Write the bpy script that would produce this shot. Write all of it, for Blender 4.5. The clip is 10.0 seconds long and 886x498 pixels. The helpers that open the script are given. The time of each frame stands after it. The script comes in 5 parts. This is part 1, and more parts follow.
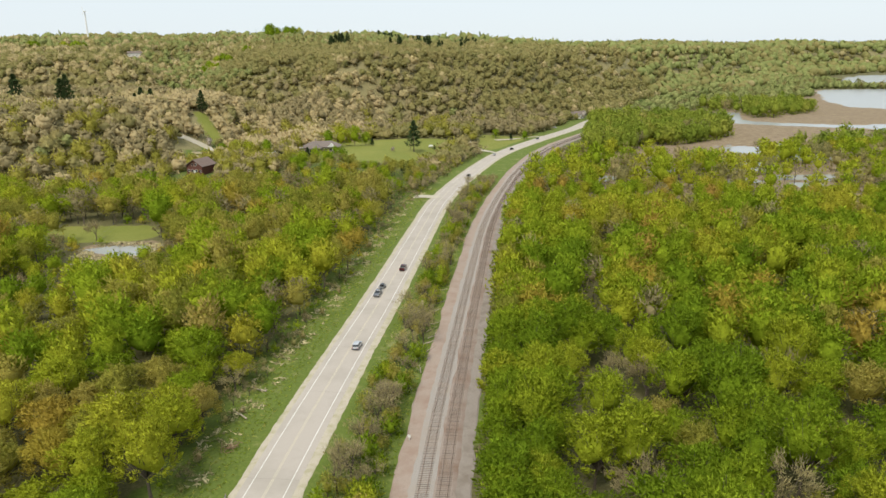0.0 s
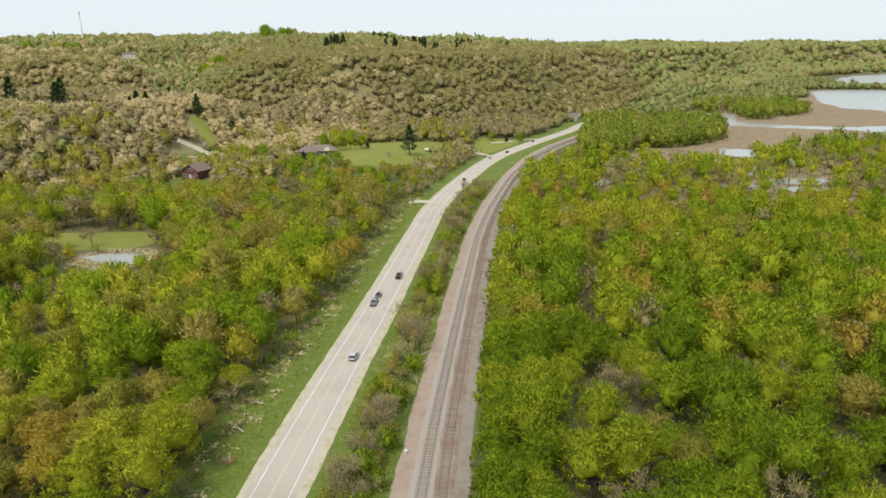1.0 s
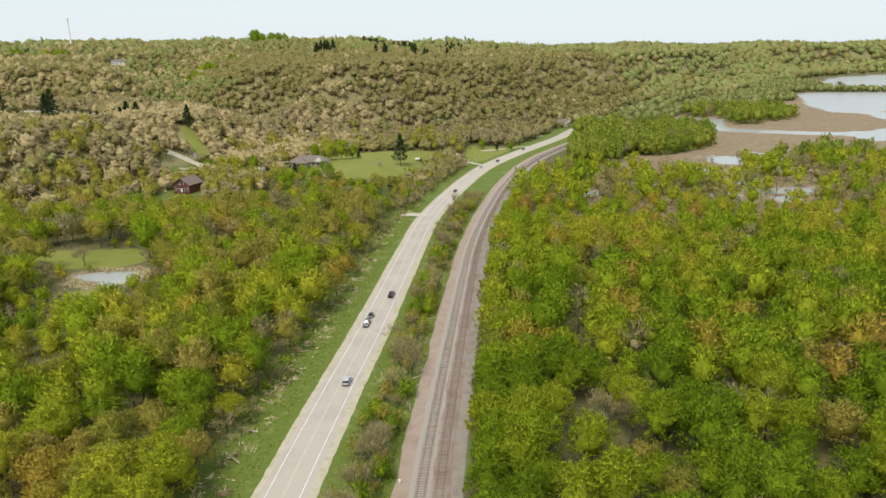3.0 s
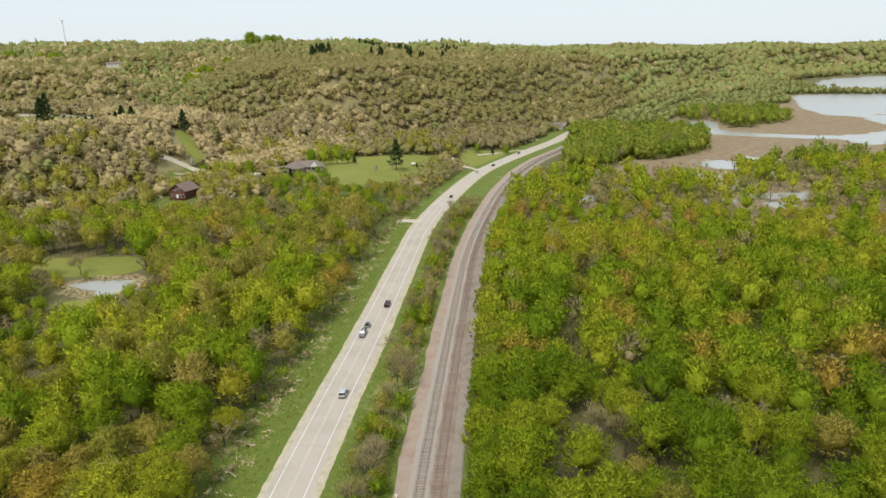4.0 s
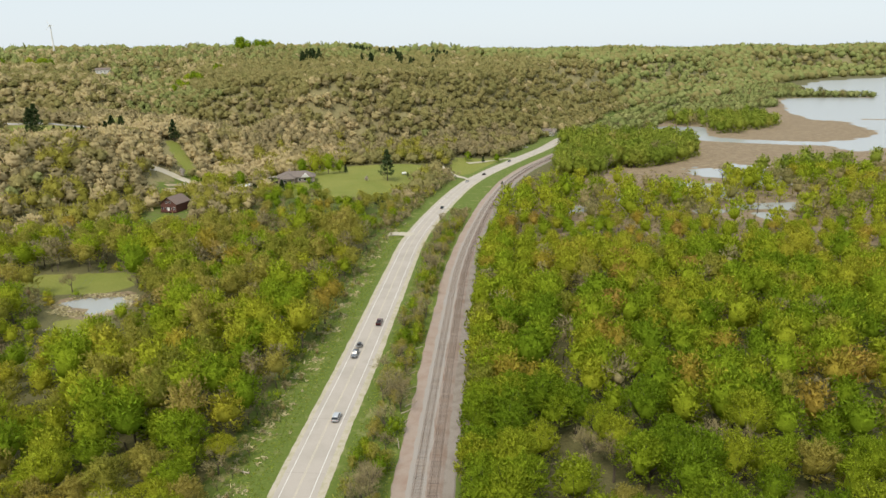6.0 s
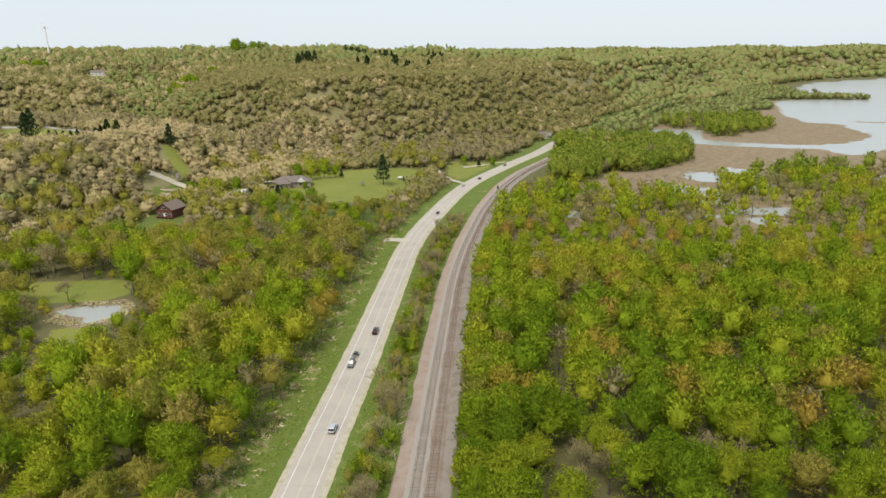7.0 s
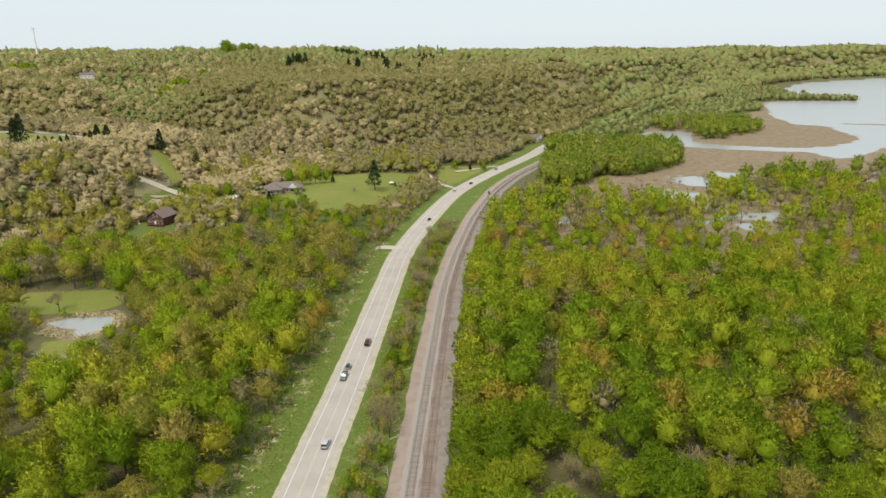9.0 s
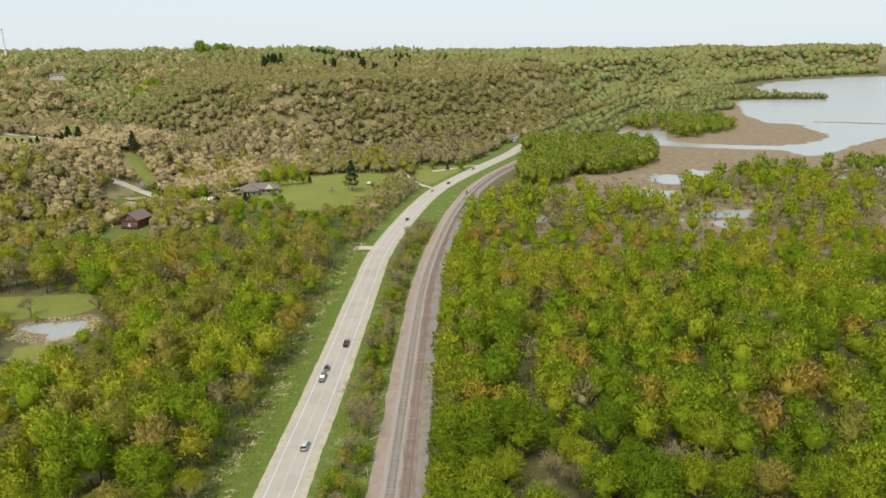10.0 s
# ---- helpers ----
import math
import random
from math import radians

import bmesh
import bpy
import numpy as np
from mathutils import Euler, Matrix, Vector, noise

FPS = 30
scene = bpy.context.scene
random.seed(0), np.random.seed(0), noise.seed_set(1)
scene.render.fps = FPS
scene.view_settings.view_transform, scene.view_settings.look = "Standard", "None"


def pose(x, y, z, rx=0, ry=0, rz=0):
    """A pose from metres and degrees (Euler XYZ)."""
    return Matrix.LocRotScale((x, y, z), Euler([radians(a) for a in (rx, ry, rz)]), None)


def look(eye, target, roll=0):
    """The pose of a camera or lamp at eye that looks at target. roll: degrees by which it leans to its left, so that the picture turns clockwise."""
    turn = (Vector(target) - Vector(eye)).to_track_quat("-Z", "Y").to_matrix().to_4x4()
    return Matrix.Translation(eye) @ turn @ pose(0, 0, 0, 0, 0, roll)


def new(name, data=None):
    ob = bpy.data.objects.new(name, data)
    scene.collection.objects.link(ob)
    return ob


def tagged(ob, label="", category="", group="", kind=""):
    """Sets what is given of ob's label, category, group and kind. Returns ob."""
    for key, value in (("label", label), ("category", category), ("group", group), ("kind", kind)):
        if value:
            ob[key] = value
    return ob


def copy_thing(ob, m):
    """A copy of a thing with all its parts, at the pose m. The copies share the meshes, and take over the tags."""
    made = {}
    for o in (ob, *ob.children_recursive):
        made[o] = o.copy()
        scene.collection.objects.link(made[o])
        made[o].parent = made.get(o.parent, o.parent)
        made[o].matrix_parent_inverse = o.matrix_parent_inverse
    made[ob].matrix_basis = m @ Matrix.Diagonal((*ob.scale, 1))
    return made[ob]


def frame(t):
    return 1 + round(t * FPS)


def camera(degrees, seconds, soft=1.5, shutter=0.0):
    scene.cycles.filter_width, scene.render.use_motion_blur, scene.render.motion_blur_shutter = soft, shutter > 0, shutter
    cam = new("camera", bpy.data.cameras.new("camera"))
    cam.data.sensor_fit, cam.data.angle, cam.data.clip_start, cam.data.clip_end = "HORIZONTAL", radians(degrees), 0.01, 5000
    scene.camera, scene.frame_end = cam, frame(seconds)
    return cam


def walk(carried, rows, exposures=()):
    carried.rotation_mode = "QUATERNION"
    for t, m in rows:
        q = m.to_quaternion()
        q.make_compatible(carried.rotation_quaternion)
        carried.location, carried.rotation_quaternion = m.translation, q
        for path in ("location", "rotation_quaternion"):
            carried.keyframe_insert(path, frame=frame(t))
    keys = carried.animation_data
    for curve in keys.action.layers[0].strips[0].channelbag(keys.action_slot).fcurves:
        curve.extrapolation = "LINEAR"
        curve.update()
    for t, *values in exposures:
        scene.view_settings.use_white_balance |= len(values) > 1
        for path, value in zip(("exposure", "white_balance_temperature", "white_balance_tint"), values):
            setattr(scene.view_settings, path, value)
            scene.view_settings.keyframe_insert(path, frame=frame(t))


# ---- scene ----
cam = camera(64.4, 10.0)
PATH = [
    (0, (1.073, 12.214, 76.398), (1.061, 14.14, 75.862), -0.7),
    (0.5, (1.068, 12.212, 78.086), (1.062, 14.139, 77.549), -0.7),
    (1, (1.044, 12.229, 79.817), (1.044, 14.155, 79.278), -0.7),
    (1.5, (1.076, 12.26, 81.48), (1.082, 14.186, 80.94), -0.8),
    (2, (1.031, 12.101, 83.362), (1.043, 14.027, 82.822), -0.8),
    (2.5, (1.147, 11.909, 85.174), (1.165, 13.836, 84.635), -0.9),
    (4, (1.152, 11.748, 90.551), (1.188, 13.674, 90.013), -0.9),
    (4.5, (1.119, 11.677, 92.217), (1.161, 13.603, 91.679), -0.9),
    (5, (1.155, 11.635, 93.985), (1.203, 13.561, 93.448), -0.8),
    (5.5, (1.23, 11.482, 95.87), (1.285, 13.408, 95.333), -0.9),
    (7, (1.277, 11.415, 101.086), (1.35, 13.341, 100.549), -0.9),
    (7.5, (1.29, 11.348, 102.982), (1.37, 13.272, 102.444), -0.9),
    (8, (1.308, 11.388, 104.804), (1.394, 13.312, 104.266), -0.9),
    (8.5, (1.406, 11.308, 105.961), (1.497, 13.231, 105.421), -0.9),
    (9, (1.322, 11.304, 106.045), (1.419, 13.227, 105.505), -0.9),
    (9.5, (1.402, 11.291, 106.009), (1.516, 13.213, 105.469), -0.9),
    (10, (1.474, 11.241, 105.912), (1.632, 13.16, 105.371), -1.0),
]
walk(cam, [(t, look(eye, target, roll)) for t, eye, target, roll in PATH], [(0, 0.1), (5, 0.06), (9, 0.02), (10, 0.02)])

# ---------------------------------------------------------------- light
world = bpy.data.worlds.new("overcast_sky")
scene.world = world
world.use_nodes = True
wn, wl = world.node_tree.nodes, world.node_tree.links
wn.clear()
w_out, w_bg, w_mix = wn.new("ShaderNodeOutputWorld"), wn.new("ShaderNodeBackground"), wn.new("ShaderNodeMix")
w_sky = wn.new("ShaderNodeTexSky")
w_sky.sky_type, w_sky.sun_disc = "NISHITA", False
w_sky.sun_elevation, w_sky.sun_rotation = radians(52), radians(205)
w_scale = wn.new("ShaderNodeVectorMath")
w_scale.operation = "SCALE"
w_scale.inputs["Scale"].default_value = 0.10
w_mix.data_type, w_mix.blend_type = "RGBA", "MIX"
w_mix.inputs[0].default_value = 0.85
w_mix.inputs[7].default_value = (0.80, 0.88, 0.93, 1)   # thin bright cloud
wl.new(w_sky.outputs[0], w_scale.inputs[0])
wl.new(w_scale.outputs[0], w_mix.inputs[6])
wl.new(w_mix.outputs[2], w_bg.inputs["Color"])
w_bg.inputs["Strength"].default_value = 1.0
wl.new(w_bg.outputs[0], w_out.inputs[0])

sun = new("sun", bpy.data.lights.new("sun", "SUN"))
sun.data.energy, sun.data.angle, sun.data.color = 3.2, radians(22), (1.0, 0.93, 0.80)
# high sun behind the camera's left shoulder, veiled by thin cloud
sun.matrix_world = look((-60, -110, 170), (0, 0, 0))

# ---------------------------------------------------------------- materials


def nodes_of(name):
    m = bpy.data.materials.new(name)
    m.use_nodes = True
    m.node_tree.nodes.clear()
    n, l = m.node_tree.nodes, m.node_tree.links
    out = n.new("ShaderNodeOutputMaterial")
    return m, n, l, out


def noise_node(n, l, scale, detail=4.0, rough=0.6, coords="Object"):
    tc = n.new("ShaderNodeTexCoord")
    t = n.new("ShaderNodeTexNoise")
    t.inputs["Scale"].default_value, t.inputs["Detail"].default_value, t.inputs["Roughness"].default_value = scale, detail, rough
    l.new(tc.outputs[coords], t.inputs["Vector"])
    return t.outputs["Fac"]


def ramp_node(n, l, fac, stops):
    r = n.new("ShaderNodeValToRGB")
    while len(r.color_ramp.elements) < len(stops):
        r.color_ramp.elements.new(0.5)
    for e, (p, c) in zip(r.color_ramp.elements, stops):
        e.position, e.color = p, (*c, 1)
    l.new(fac, r.inputs["Fac"])
    return r.outputs["Color"]


def mixed(n, l, fac, a, b, blend="MIX"):
    x = n.new("ShaderNodeMix")
    x.data_type, x.blend_type = "RGBA", blend
    for sock, v in ((x.inputs[0], fac), (x.inputs[6], a), (x.inputs[7], b)):
        if isinstance(v, (int, float)):
            sock.default_value = v
        elif isinstance(v, tuple):
            sock.default_value = (*v, 1)
        else:
            l.new(v, sock)
    return x.outputs[2]


def maths(n, l, op, a, b=0.0):
    x = n.new("ShaderNodeMath")
    x.operation = op
    for sock, v in zip(x.inputs, (a, b)):
        if isinstance(v, (int, float)):
            sock.default_value = v
        else:
            l.new(v, sock)
    return x.outputs[0]


def surface(name, dark, light, size=1.0, rough=0.8, metal=0.0, bump=0.15, stain=None, stain_size=0.12, rand=0.0, spec=0.3):
    """A plain material: two tones by a fine noise, a broad stain, a little relief."""
    m, n, l, out = nodes_of(name)
    p = n.new("ShaderNodeBsdfPrincipled")
    fine = noise_node(n, l, 4.0 / size, 6)
    col = ramp_node(n, l, fine, [(0.3, dark), (0.7, light)])
    if stain:
        broad = noise_node(n, l, stain_size, 5, 0.65)
        f = ramp_node(n, l, broad, [(0.45, (0, 0, 0)), (0.68, (1, 1, 1))])
        col = mixed(n, l, f, col, stain)
    if rand:
        oi = n.new("ShaderNodeObjectInfo")
        v = maths(n, l, "MULTIPLY_ADD", oi.outputs["Random"], rand)
        v.node.inputs[2].default_value = 1 - rand / 2
        cc = n.new("ShaderNodeCombineColor")
        for k in range(3):
            l.new(v, cc.inputs[k])
        col = mixed(n, l, 1.0, col, cc.outputs[0], "MULTIPLY")
    l.new(col, p.inputs["Base Color"])
    p.inputs["Roughness"].default_value, p.inputs["Metallic"].default_value = rough, metal
    p.inputs["Specular IOR Level"].default_value = spec
    if bump:
        b = n.new("ShaderNodeBump")
        b.inputs["Strength"].default_value, b.inputs["Distance"].default_value = bump, 0.05 * size
        l.new(fine, b.inputs["Height"])
        l.new(b.outputs[0], p.inputs["Normal"])
    l.new(p.outputs[0], out.inputs[0])
    return m


def foliage(name, stops, glow=0.35, leafy=0.4, grain=1.1, speck=0.9):
    """Leaves: one tone a tree (object's random plus its tone), a smaller shift a leaf, and the mottle of small twigs."""
    m, n, l, out = nodes_of(name)
    oi, at, solo, lf = n.new("ShaderNodeObjectInfo"), n.new("ShaderNodeAttribute"), n.new("ShaderNodeAttribute"), n.new("ShaderNodeAttribute")
    at.attribute_name, solo.attribute_name, lf.attribute_name = "tone", "solo", "leaf"
    tone = maths(n, l, "ADD", maths(n, l, "MULTIPLY", oi.outputs["Random"], solo.outputs["Fac"]), at.outputs["Fac"])
    mottle = noise_node(n, l, grain, 5, 0.75)
    tone = maths(n, l, "ADD", tone, maths(n, l, "MULTIPLY", maths(n, l, "SUBTRACT", mottle, 0.5), 0.18))
    col = ramp_node(n, l, tone, stops)
    leaf = maths(n, l, "MULTIPLY_ADD", lf.outputs["Fac"], leafy)
    leaf.node.inputs[2].default_value = 1 - leafy / 2
    leaf = maths(n, l, "MULTIPLY", leaf, maths(n, l, "ADD", 1 - speck / 2, maths(n, l, "MULTIPLY", mottle, speck)))
    cc = n.new("ShaderNodeCombineColor")
    for k in range(3):
        l.new(leaf, cc.inputs[k])
    col = mixed(n, l, 1.0, col, cc.outputs[0], "MULTIPLY")
    d, t, mx = n.new("ShaderNodeBsdfDiffuse"), n.new("ShaderNodeBsdfTranslucent"), n.new("ShaderNodeMixShader")
    b = n.new("ShaderNodeBump")
    b.inputs["Strength"].default_value, b.inputs["Distance"].default_value = 0.5, 0.5 / grain
    l.new(mottle, b.inputs["Height"])
    l.new(b.outputs[0], d.inputs["Normal"])
    l.new(col, d.inputs["Color"])
    l.new(col, t.inputs["Color"])
    mx.inputs[0].default_value = glow
    l.new(d.outputs[0], mx.inputs[1])
    l.new(t.outputs[0], mx.inputs[2])
    l.new(mx.outputs[0], out.inputs[0])
    return m


GREEN = foliage("spring_green_leaves", [(0.0, (0.22, 0.32, 0.022)), (0.3, (0.33, 0.42, 0.03)), (0.6, (0.43, 0.455, 0.04)), (0.85, (0.48, 0.44, 0.055)), (1.0, (0.50, 0.39, 0.065))], 0.45, 0.65, 2.0, 1.2)
# olive and tan: bud colours, with blue raised to put hillside haze in
OLIVE = foliage("budding_oak_leaves", [(0.0, (0.27, 0.28, 0.10)), (0.3, (0.355, 0.325, 0.13)), (0.6, (0.43, 0.365, 0.16)), (0.85, (0.49, 0.395, 0.21)), (1.0, (0.47, 0.36, 0.21))], 0.48, 0.4, 0.9)
TAN = foliage("tan_catkin_twigs", [(0.0, (0.42, 0.37, 0.18)), (0.35, (0.53, 0.44, 0.23)), (0.65, (0.56, 0.45, 0.255)), (0.85, (0.52, 0.42, 0.27)), (1.0, (0.43, 0.33, 0.235))], 0.4, 0.4, 0.9)
TWIG = foliage("bare_brown_twigs", [(0.0, (0.28, 0.235, 0.12)), (0.5, (0.35, 0.295, 0.155)), (1.0, (0.42, 0.37, 0.18))], 0.3, 0.4, 1.2)
RUST = foliage("rust_coloured_buds", [(0.0, (0.44, 0.37, 0.055)), (0.5, (0.46, 0.34, 0.065)), (1.0, (0.45, 0.29, 0.085))], 0.35, 0.4, 2.4)
# leaves of the distance: haze put into the colour as a greyer, bluer green
HAZED_GREEN = foliage("hazed_far_leaves", [(0.0, (0.25, 0.295, 0.10)), (0.5, (0.34, 0.36, 0.135)), (1.0, (0.43, 0.405, 0.19))], 0.35, 0.4, 0.4)
SPRING_OLIVE = foliage("yellow_olive_young_leaves", [(0.0, (0.32, 0.335, 0.055)), (0.4, (0.41, 0.385, 0.075)), (0.75, (0.47, 0.405, 0.10)), (1.0, (0.46, 0.36, 0.11))], 0.45, 0.5, 1.8, 1.1)
MARSH_GREEN = foliage("willow_leaves", [(0.0, (0.22, 0.30, 0.042)), (0.4, (0.32, 0.375, 0.058)), (0.75, (0.41, 0.41, 0.085)), (1.0, (0.46, 0.39, 0.12))], 0.42, 0.5, 1.6)
CONIFER = foliage("dark_conifer_needles", [(0.0, (0.035, 0.06, 0.025)), (1.0, (0.075, 0.105, 0.04))], 0.1)
BLOSSOM = foliage("pale_blossom", [(0.0, (0.5, 0.42, 0.36)), (1.0, (0.6, 0.55, 0.5))], 0.3)
RED_LEAF = foliage("red_maple_leaves", [(0.0, (0.45, 0.05, 0.03)), (1.0, (0.5, 0.09, 0.04))], 0.3)
GRASS = foliage("grass_blades", [(0.0, (0.20, 0.275, 0.032)), (0.6, (0.27, 0.325, 0.05)), (1.0, (0.40, 0.385, 0.11))], 0.45)
STRAW = foliage("dead_straw", [(0.0, (0.42, 0.37, 0.20)), (1.0, (0.62, 0.54, 0.34))], 0.2)
BARK = surface("grey_bark", (0.055, 0.045, 0.035), (0.16, 0.13, 0.10), 0.6, 0.95, bump=0.5)

ROAD_MAT = surface("sun_bleached_asphalt", (0.375, 0.335, 0.295), (0.44, 0.395, 0.35), 0.5, 0.85, stain=(0.35, 0.318, 0.275), stain_size=0.09)
SHOULDER_MAT = surface("pale_gravel_shoulder", (0.38, 0.335, 0.255), (0.50, 0.45, 0.365), 0.35, 0.95, bump=0.5, stain=(0.33, 0.31, 0.19), stain_size=0.35)
WHITE_LINE = surface("worn_white_paint", (0.60, 0.59, 0.56), (0.74, 0.73, 0.71), 0.3, 0.7, stain=(0.55, 0.53, 0.49), stain_size=0.5)
YELLOW_LINE = surface("faded_yellow_paint", (0.47, 0.42, 0.32), (0.56, 0.50, 0.39), 0.3, 0.7, stain=(0.45, 0.41, 0.32), stain_size=0.5)
TAR = surface("crack_sealer", (0.27, 0.25, 0.225), (0.33, 0.305, 0.27), 0.3, 0.7)
SERVICE_MAT = surface("pinkish_gravel", (0.265, 0.205, 0.168), (0.385, 0.312, 0.262), 0.4, 0.95, bump=0.5, stain=(0.28, 0.20, 0.158), stain_size=0.2)
BALLAST_GREY = surface("grey_ballast", (0.24, 0.215, 0.195), (0.38, 0.35, 0.32), 0.35, 0.95, bump=0.7, stain=(0.32, 0.275, 0.235), stain_size=0.15)
VERGE_MAT = surface("brownish_gravel", (0.20, 0.17, 0.145), (0.33, 0.29, 0.255), 0.35, 0.95, bump=0.6, stain=(0.19, 0.155, 0.125), stain_size=0.2)
BALLAST_BROWN = surface("rusty_ballast", (0.21, 0.165, 0.14), (0.34, 0.285, 0.245), 0.35, 0.95, bump=0.7, stain=(0.20, 0.13, 0.095), stain_size=0.12)
TIE_MAT = surface("weathered_timber", (0.13, 0.10, 0.08), (0.23, 0.185, 0.15), 0.3, 0.9, rand=0.6)
RAIL_MAT = surface("rusted_rail_steel", (0.26, 0.19, 0.15), (0.40, 0.32, 0.27), 0.3, 0.55, metal=0.3)
DRIVE_MAT = surface("crushed_limestone", (0.40, 0.36, 0.29), (0.52, 0.48, 0.40), 0.5, 0.95, bump=0.4, stain=(0.42, 0.38, 0.27), stain_size=0.15)
ASPHALT_DRIVE = surface("grey_drive_asphalt", (0.33, 0.32, 0.31), (0.42, 0.41, 0.40), 0.5, 0.9)


def ground_material():
    """Grass, leaf litter, mown lawn and mud, mixed by zones of the plan with ragged edges."""
    m, n, l, out = nodes_of("ground_cover")
    p = n.new("ShaderNodeBsdfPrincipled")
    fine, mid, broad = noise_node(n, l, 1.3, 6, 0.7), noise_node(n, l, 0.16, 5, 0.65), noise_node(n, l, 0.03, 4)
    grass = ramp_node(n, l, fine, [(0.3, (0.077, 0.116, 0.02)), (0.7, (0.145, 0.184, 0.036))])
    straw = ramp_node(n, l, fine, [(0.3, (0.30, 0.27, 0.12)), (0.7, (0.48, 0.42, 0.22))])
    f = ramp_node(n, l, mid, [(0.54, (0, 0, 0)), (0.80, (0.6, 0.6, 0.6))])
    col = mixed(n, l, f, grass, straw)

    def zone(name):
        a = n.new("ShaderNodeAttribute")
        a.attribute_name = name
        s = maths(n, l, "ADD", a.outputs["Fac"], maths(n, l, "MULTIPLY", maths(n, l, "SUBTRACT", mid, 0.5), 1.1))
        return ramp_node(n, l, s, [(0.42, (0, 0, 0)), (0.58, (1, 1, 1))])
    litter = ramp_node(n, l, fine, [(0.3, (0.078, 0.075, 0.032)), (0.7, (0.165, 0.152, 0.066))])
    col = mixed(n, l, zone("litter"), col, litter)
    oak = ramp_node(n, l, fine, [(0.3, (0.165, 0.148, 0.07)), (0.7, (0.28, 0.245, 0.122))])
    col = mixed(n, l, zone("oak_litter"), col, oak)
    lawn = ramp_node(n, l, broad, [(0.35, (0.15, 0.18, 0.028)), (0.65, (0.235, 0.235, 0.052))])
    lawn = mixed(n, l, 0.5, lawn, ramp_node(n, l, fine, [(0.3, (0.10, 0.135, 0.022)), (0.7, (0.27, 0.26, 0.075))]))
    col = mixed(n, l, zone("lawn"), col, lawn)
    mud = ramp_node(n, l, mid, [(0.3, (0.145, 0.105, 0.068)), (0.5, (0.225, 0.17, 0.11)), (0.75, (0.34, 0.285, 0.175))])
    mud = mixed(n, l, 0.4, mud, ramp_node(n, l, fine, [(0.3, (0.15, 0.105, 0.068)), (0.7, (0.33, 0.26, 0.165))]))
    col = mixed(n, l, zone("mud"), col, mud)
    l.new(col, p.inputs["Base Color"])
    p.inputs["Roughness"].default_value = 0.95
    p.inputs["Specular IOR Level"].default_value = 0.2
    b = n.new("ShaderNodeBump")
    b.inputs["Strength"].default_value, b.inputs["Distance"].default_value = 0.6, 0.4
    l.new(fine, b.inputs["Height"])
    l.new(b.outputs[0], p.inputs["Normal"])
    l.new(p.outputs[0], out.inputs[0])
    return m


def water_material():
    m, n, l, out = nodes_of("lake_water")
    p = n.new("ShaderNodeBsdfPrincipled")
    p.inputs["Base Color"].default_value = (0.33, 0.345, 0.34, 1)
    p.inputs["Roughness"].default_value = 0.24
    p.inputs["IOR"].default_value = 1.33
    p.inputs["Specular IOR Level"].default_value = 0.5
    b = n.new("ShaderNodeBump")
    b.inputs["Strength"].default_value, b.inputs["Distance"].default_value = 0.2, 0.3
    l.new(noise_node(n, l, 0.6, 5, 0.6), b.inputs["Height"])
    l.new(b.outputs[0], p.inputs["Normal"])
    l.new(p.outputs[0], out.inputs[0])
    return m


GROUND_MAT, WATER_MAT = ground_material(), water_material()

# ---------------------------------------------------------------- plan


def spline(points, step=4.0):
    """A smooth line through a few points of the plan, in even steps."""
    p = [np.array(a, float) for a in points]
    p = [2 * p[0] - p[1], *p, 2 * p[-1] - p[-2]]
    out = []
    for a, b, c, d in zip(p, p[1:], p[2:], p[3:]):
        k = max(2, int(np.linalg.norm(c - b) / step))
        for t in np.arange(k) / k:
            out.append(0.5 * (2 * b + (c - a) * t + (2 * a - 5 * b + 4 * c - d) * t * t + (3 * b - a - 3 * c + d) * t ** 3))
    out.append(p[-2])
    return np.array(out)


def beside(line, off):
    """The line moved sideways; off is positive to the right of its way."""
    d = np.gradient(line[:, :2], axis=0)
    d /= np.linalg.norm(d, axis=1)[:, None]
    return line[:, :2] + np.stack([d[:, 1], -d[:, 0]], 1) * np.reshape(off, (-1, 1))


def dist(x, y, line, closed=False):
    """Distance to a line of the plan, positive to the right of its way; inside of a closed ring it is negative."""
    x, y = np.asarray(x, float), np.asarray(y, float)
    best, sign = np.full(x.shape, 1e18), np.ones(x.shape)
    inside = np.zeros(x.shape, bool)
    pts = [tuple(q[:2]) for q in line]
    for (ax, ay), (bx, by) in zip(pts, pts[1:] + pts[:1] if closed else pts[1:]):
        dx, dy = bx - ax, by - ay
        t = np.clip(((x - ax) * dx + (y - ay) * dy) / (dx * dx + dy * dy + 1e-9), 0, 1)
        ex, ey = x - ax - t * dx, y - ay - t * dy
        d2 = ex * ex + ey * ey
        near = d2 < best
        best = np.where(near, d2, best)
        sign = np.where(near, np.sign(ex * dy - ey * dx), sign)
        if closed and ay != by:
            inside ^= ((ay > y) != (by > y)) & (x < (bx - ax) * (y - ay) / (by - ay) + ax)
    return np.sqrt(best) * (np.where(inside, -1, 1) if closed else sign)


def ease(a, b, v):
    t = np.clip((v - a) / (b - a), 0, 1)
    return t * t * (3 - 2 * t)


_rng = np.random.default_rng(11)
_WAVES = [(_rng.uniform(0, 6.28), _rng.uniform(0, 6.28)) for _ in range(24)]


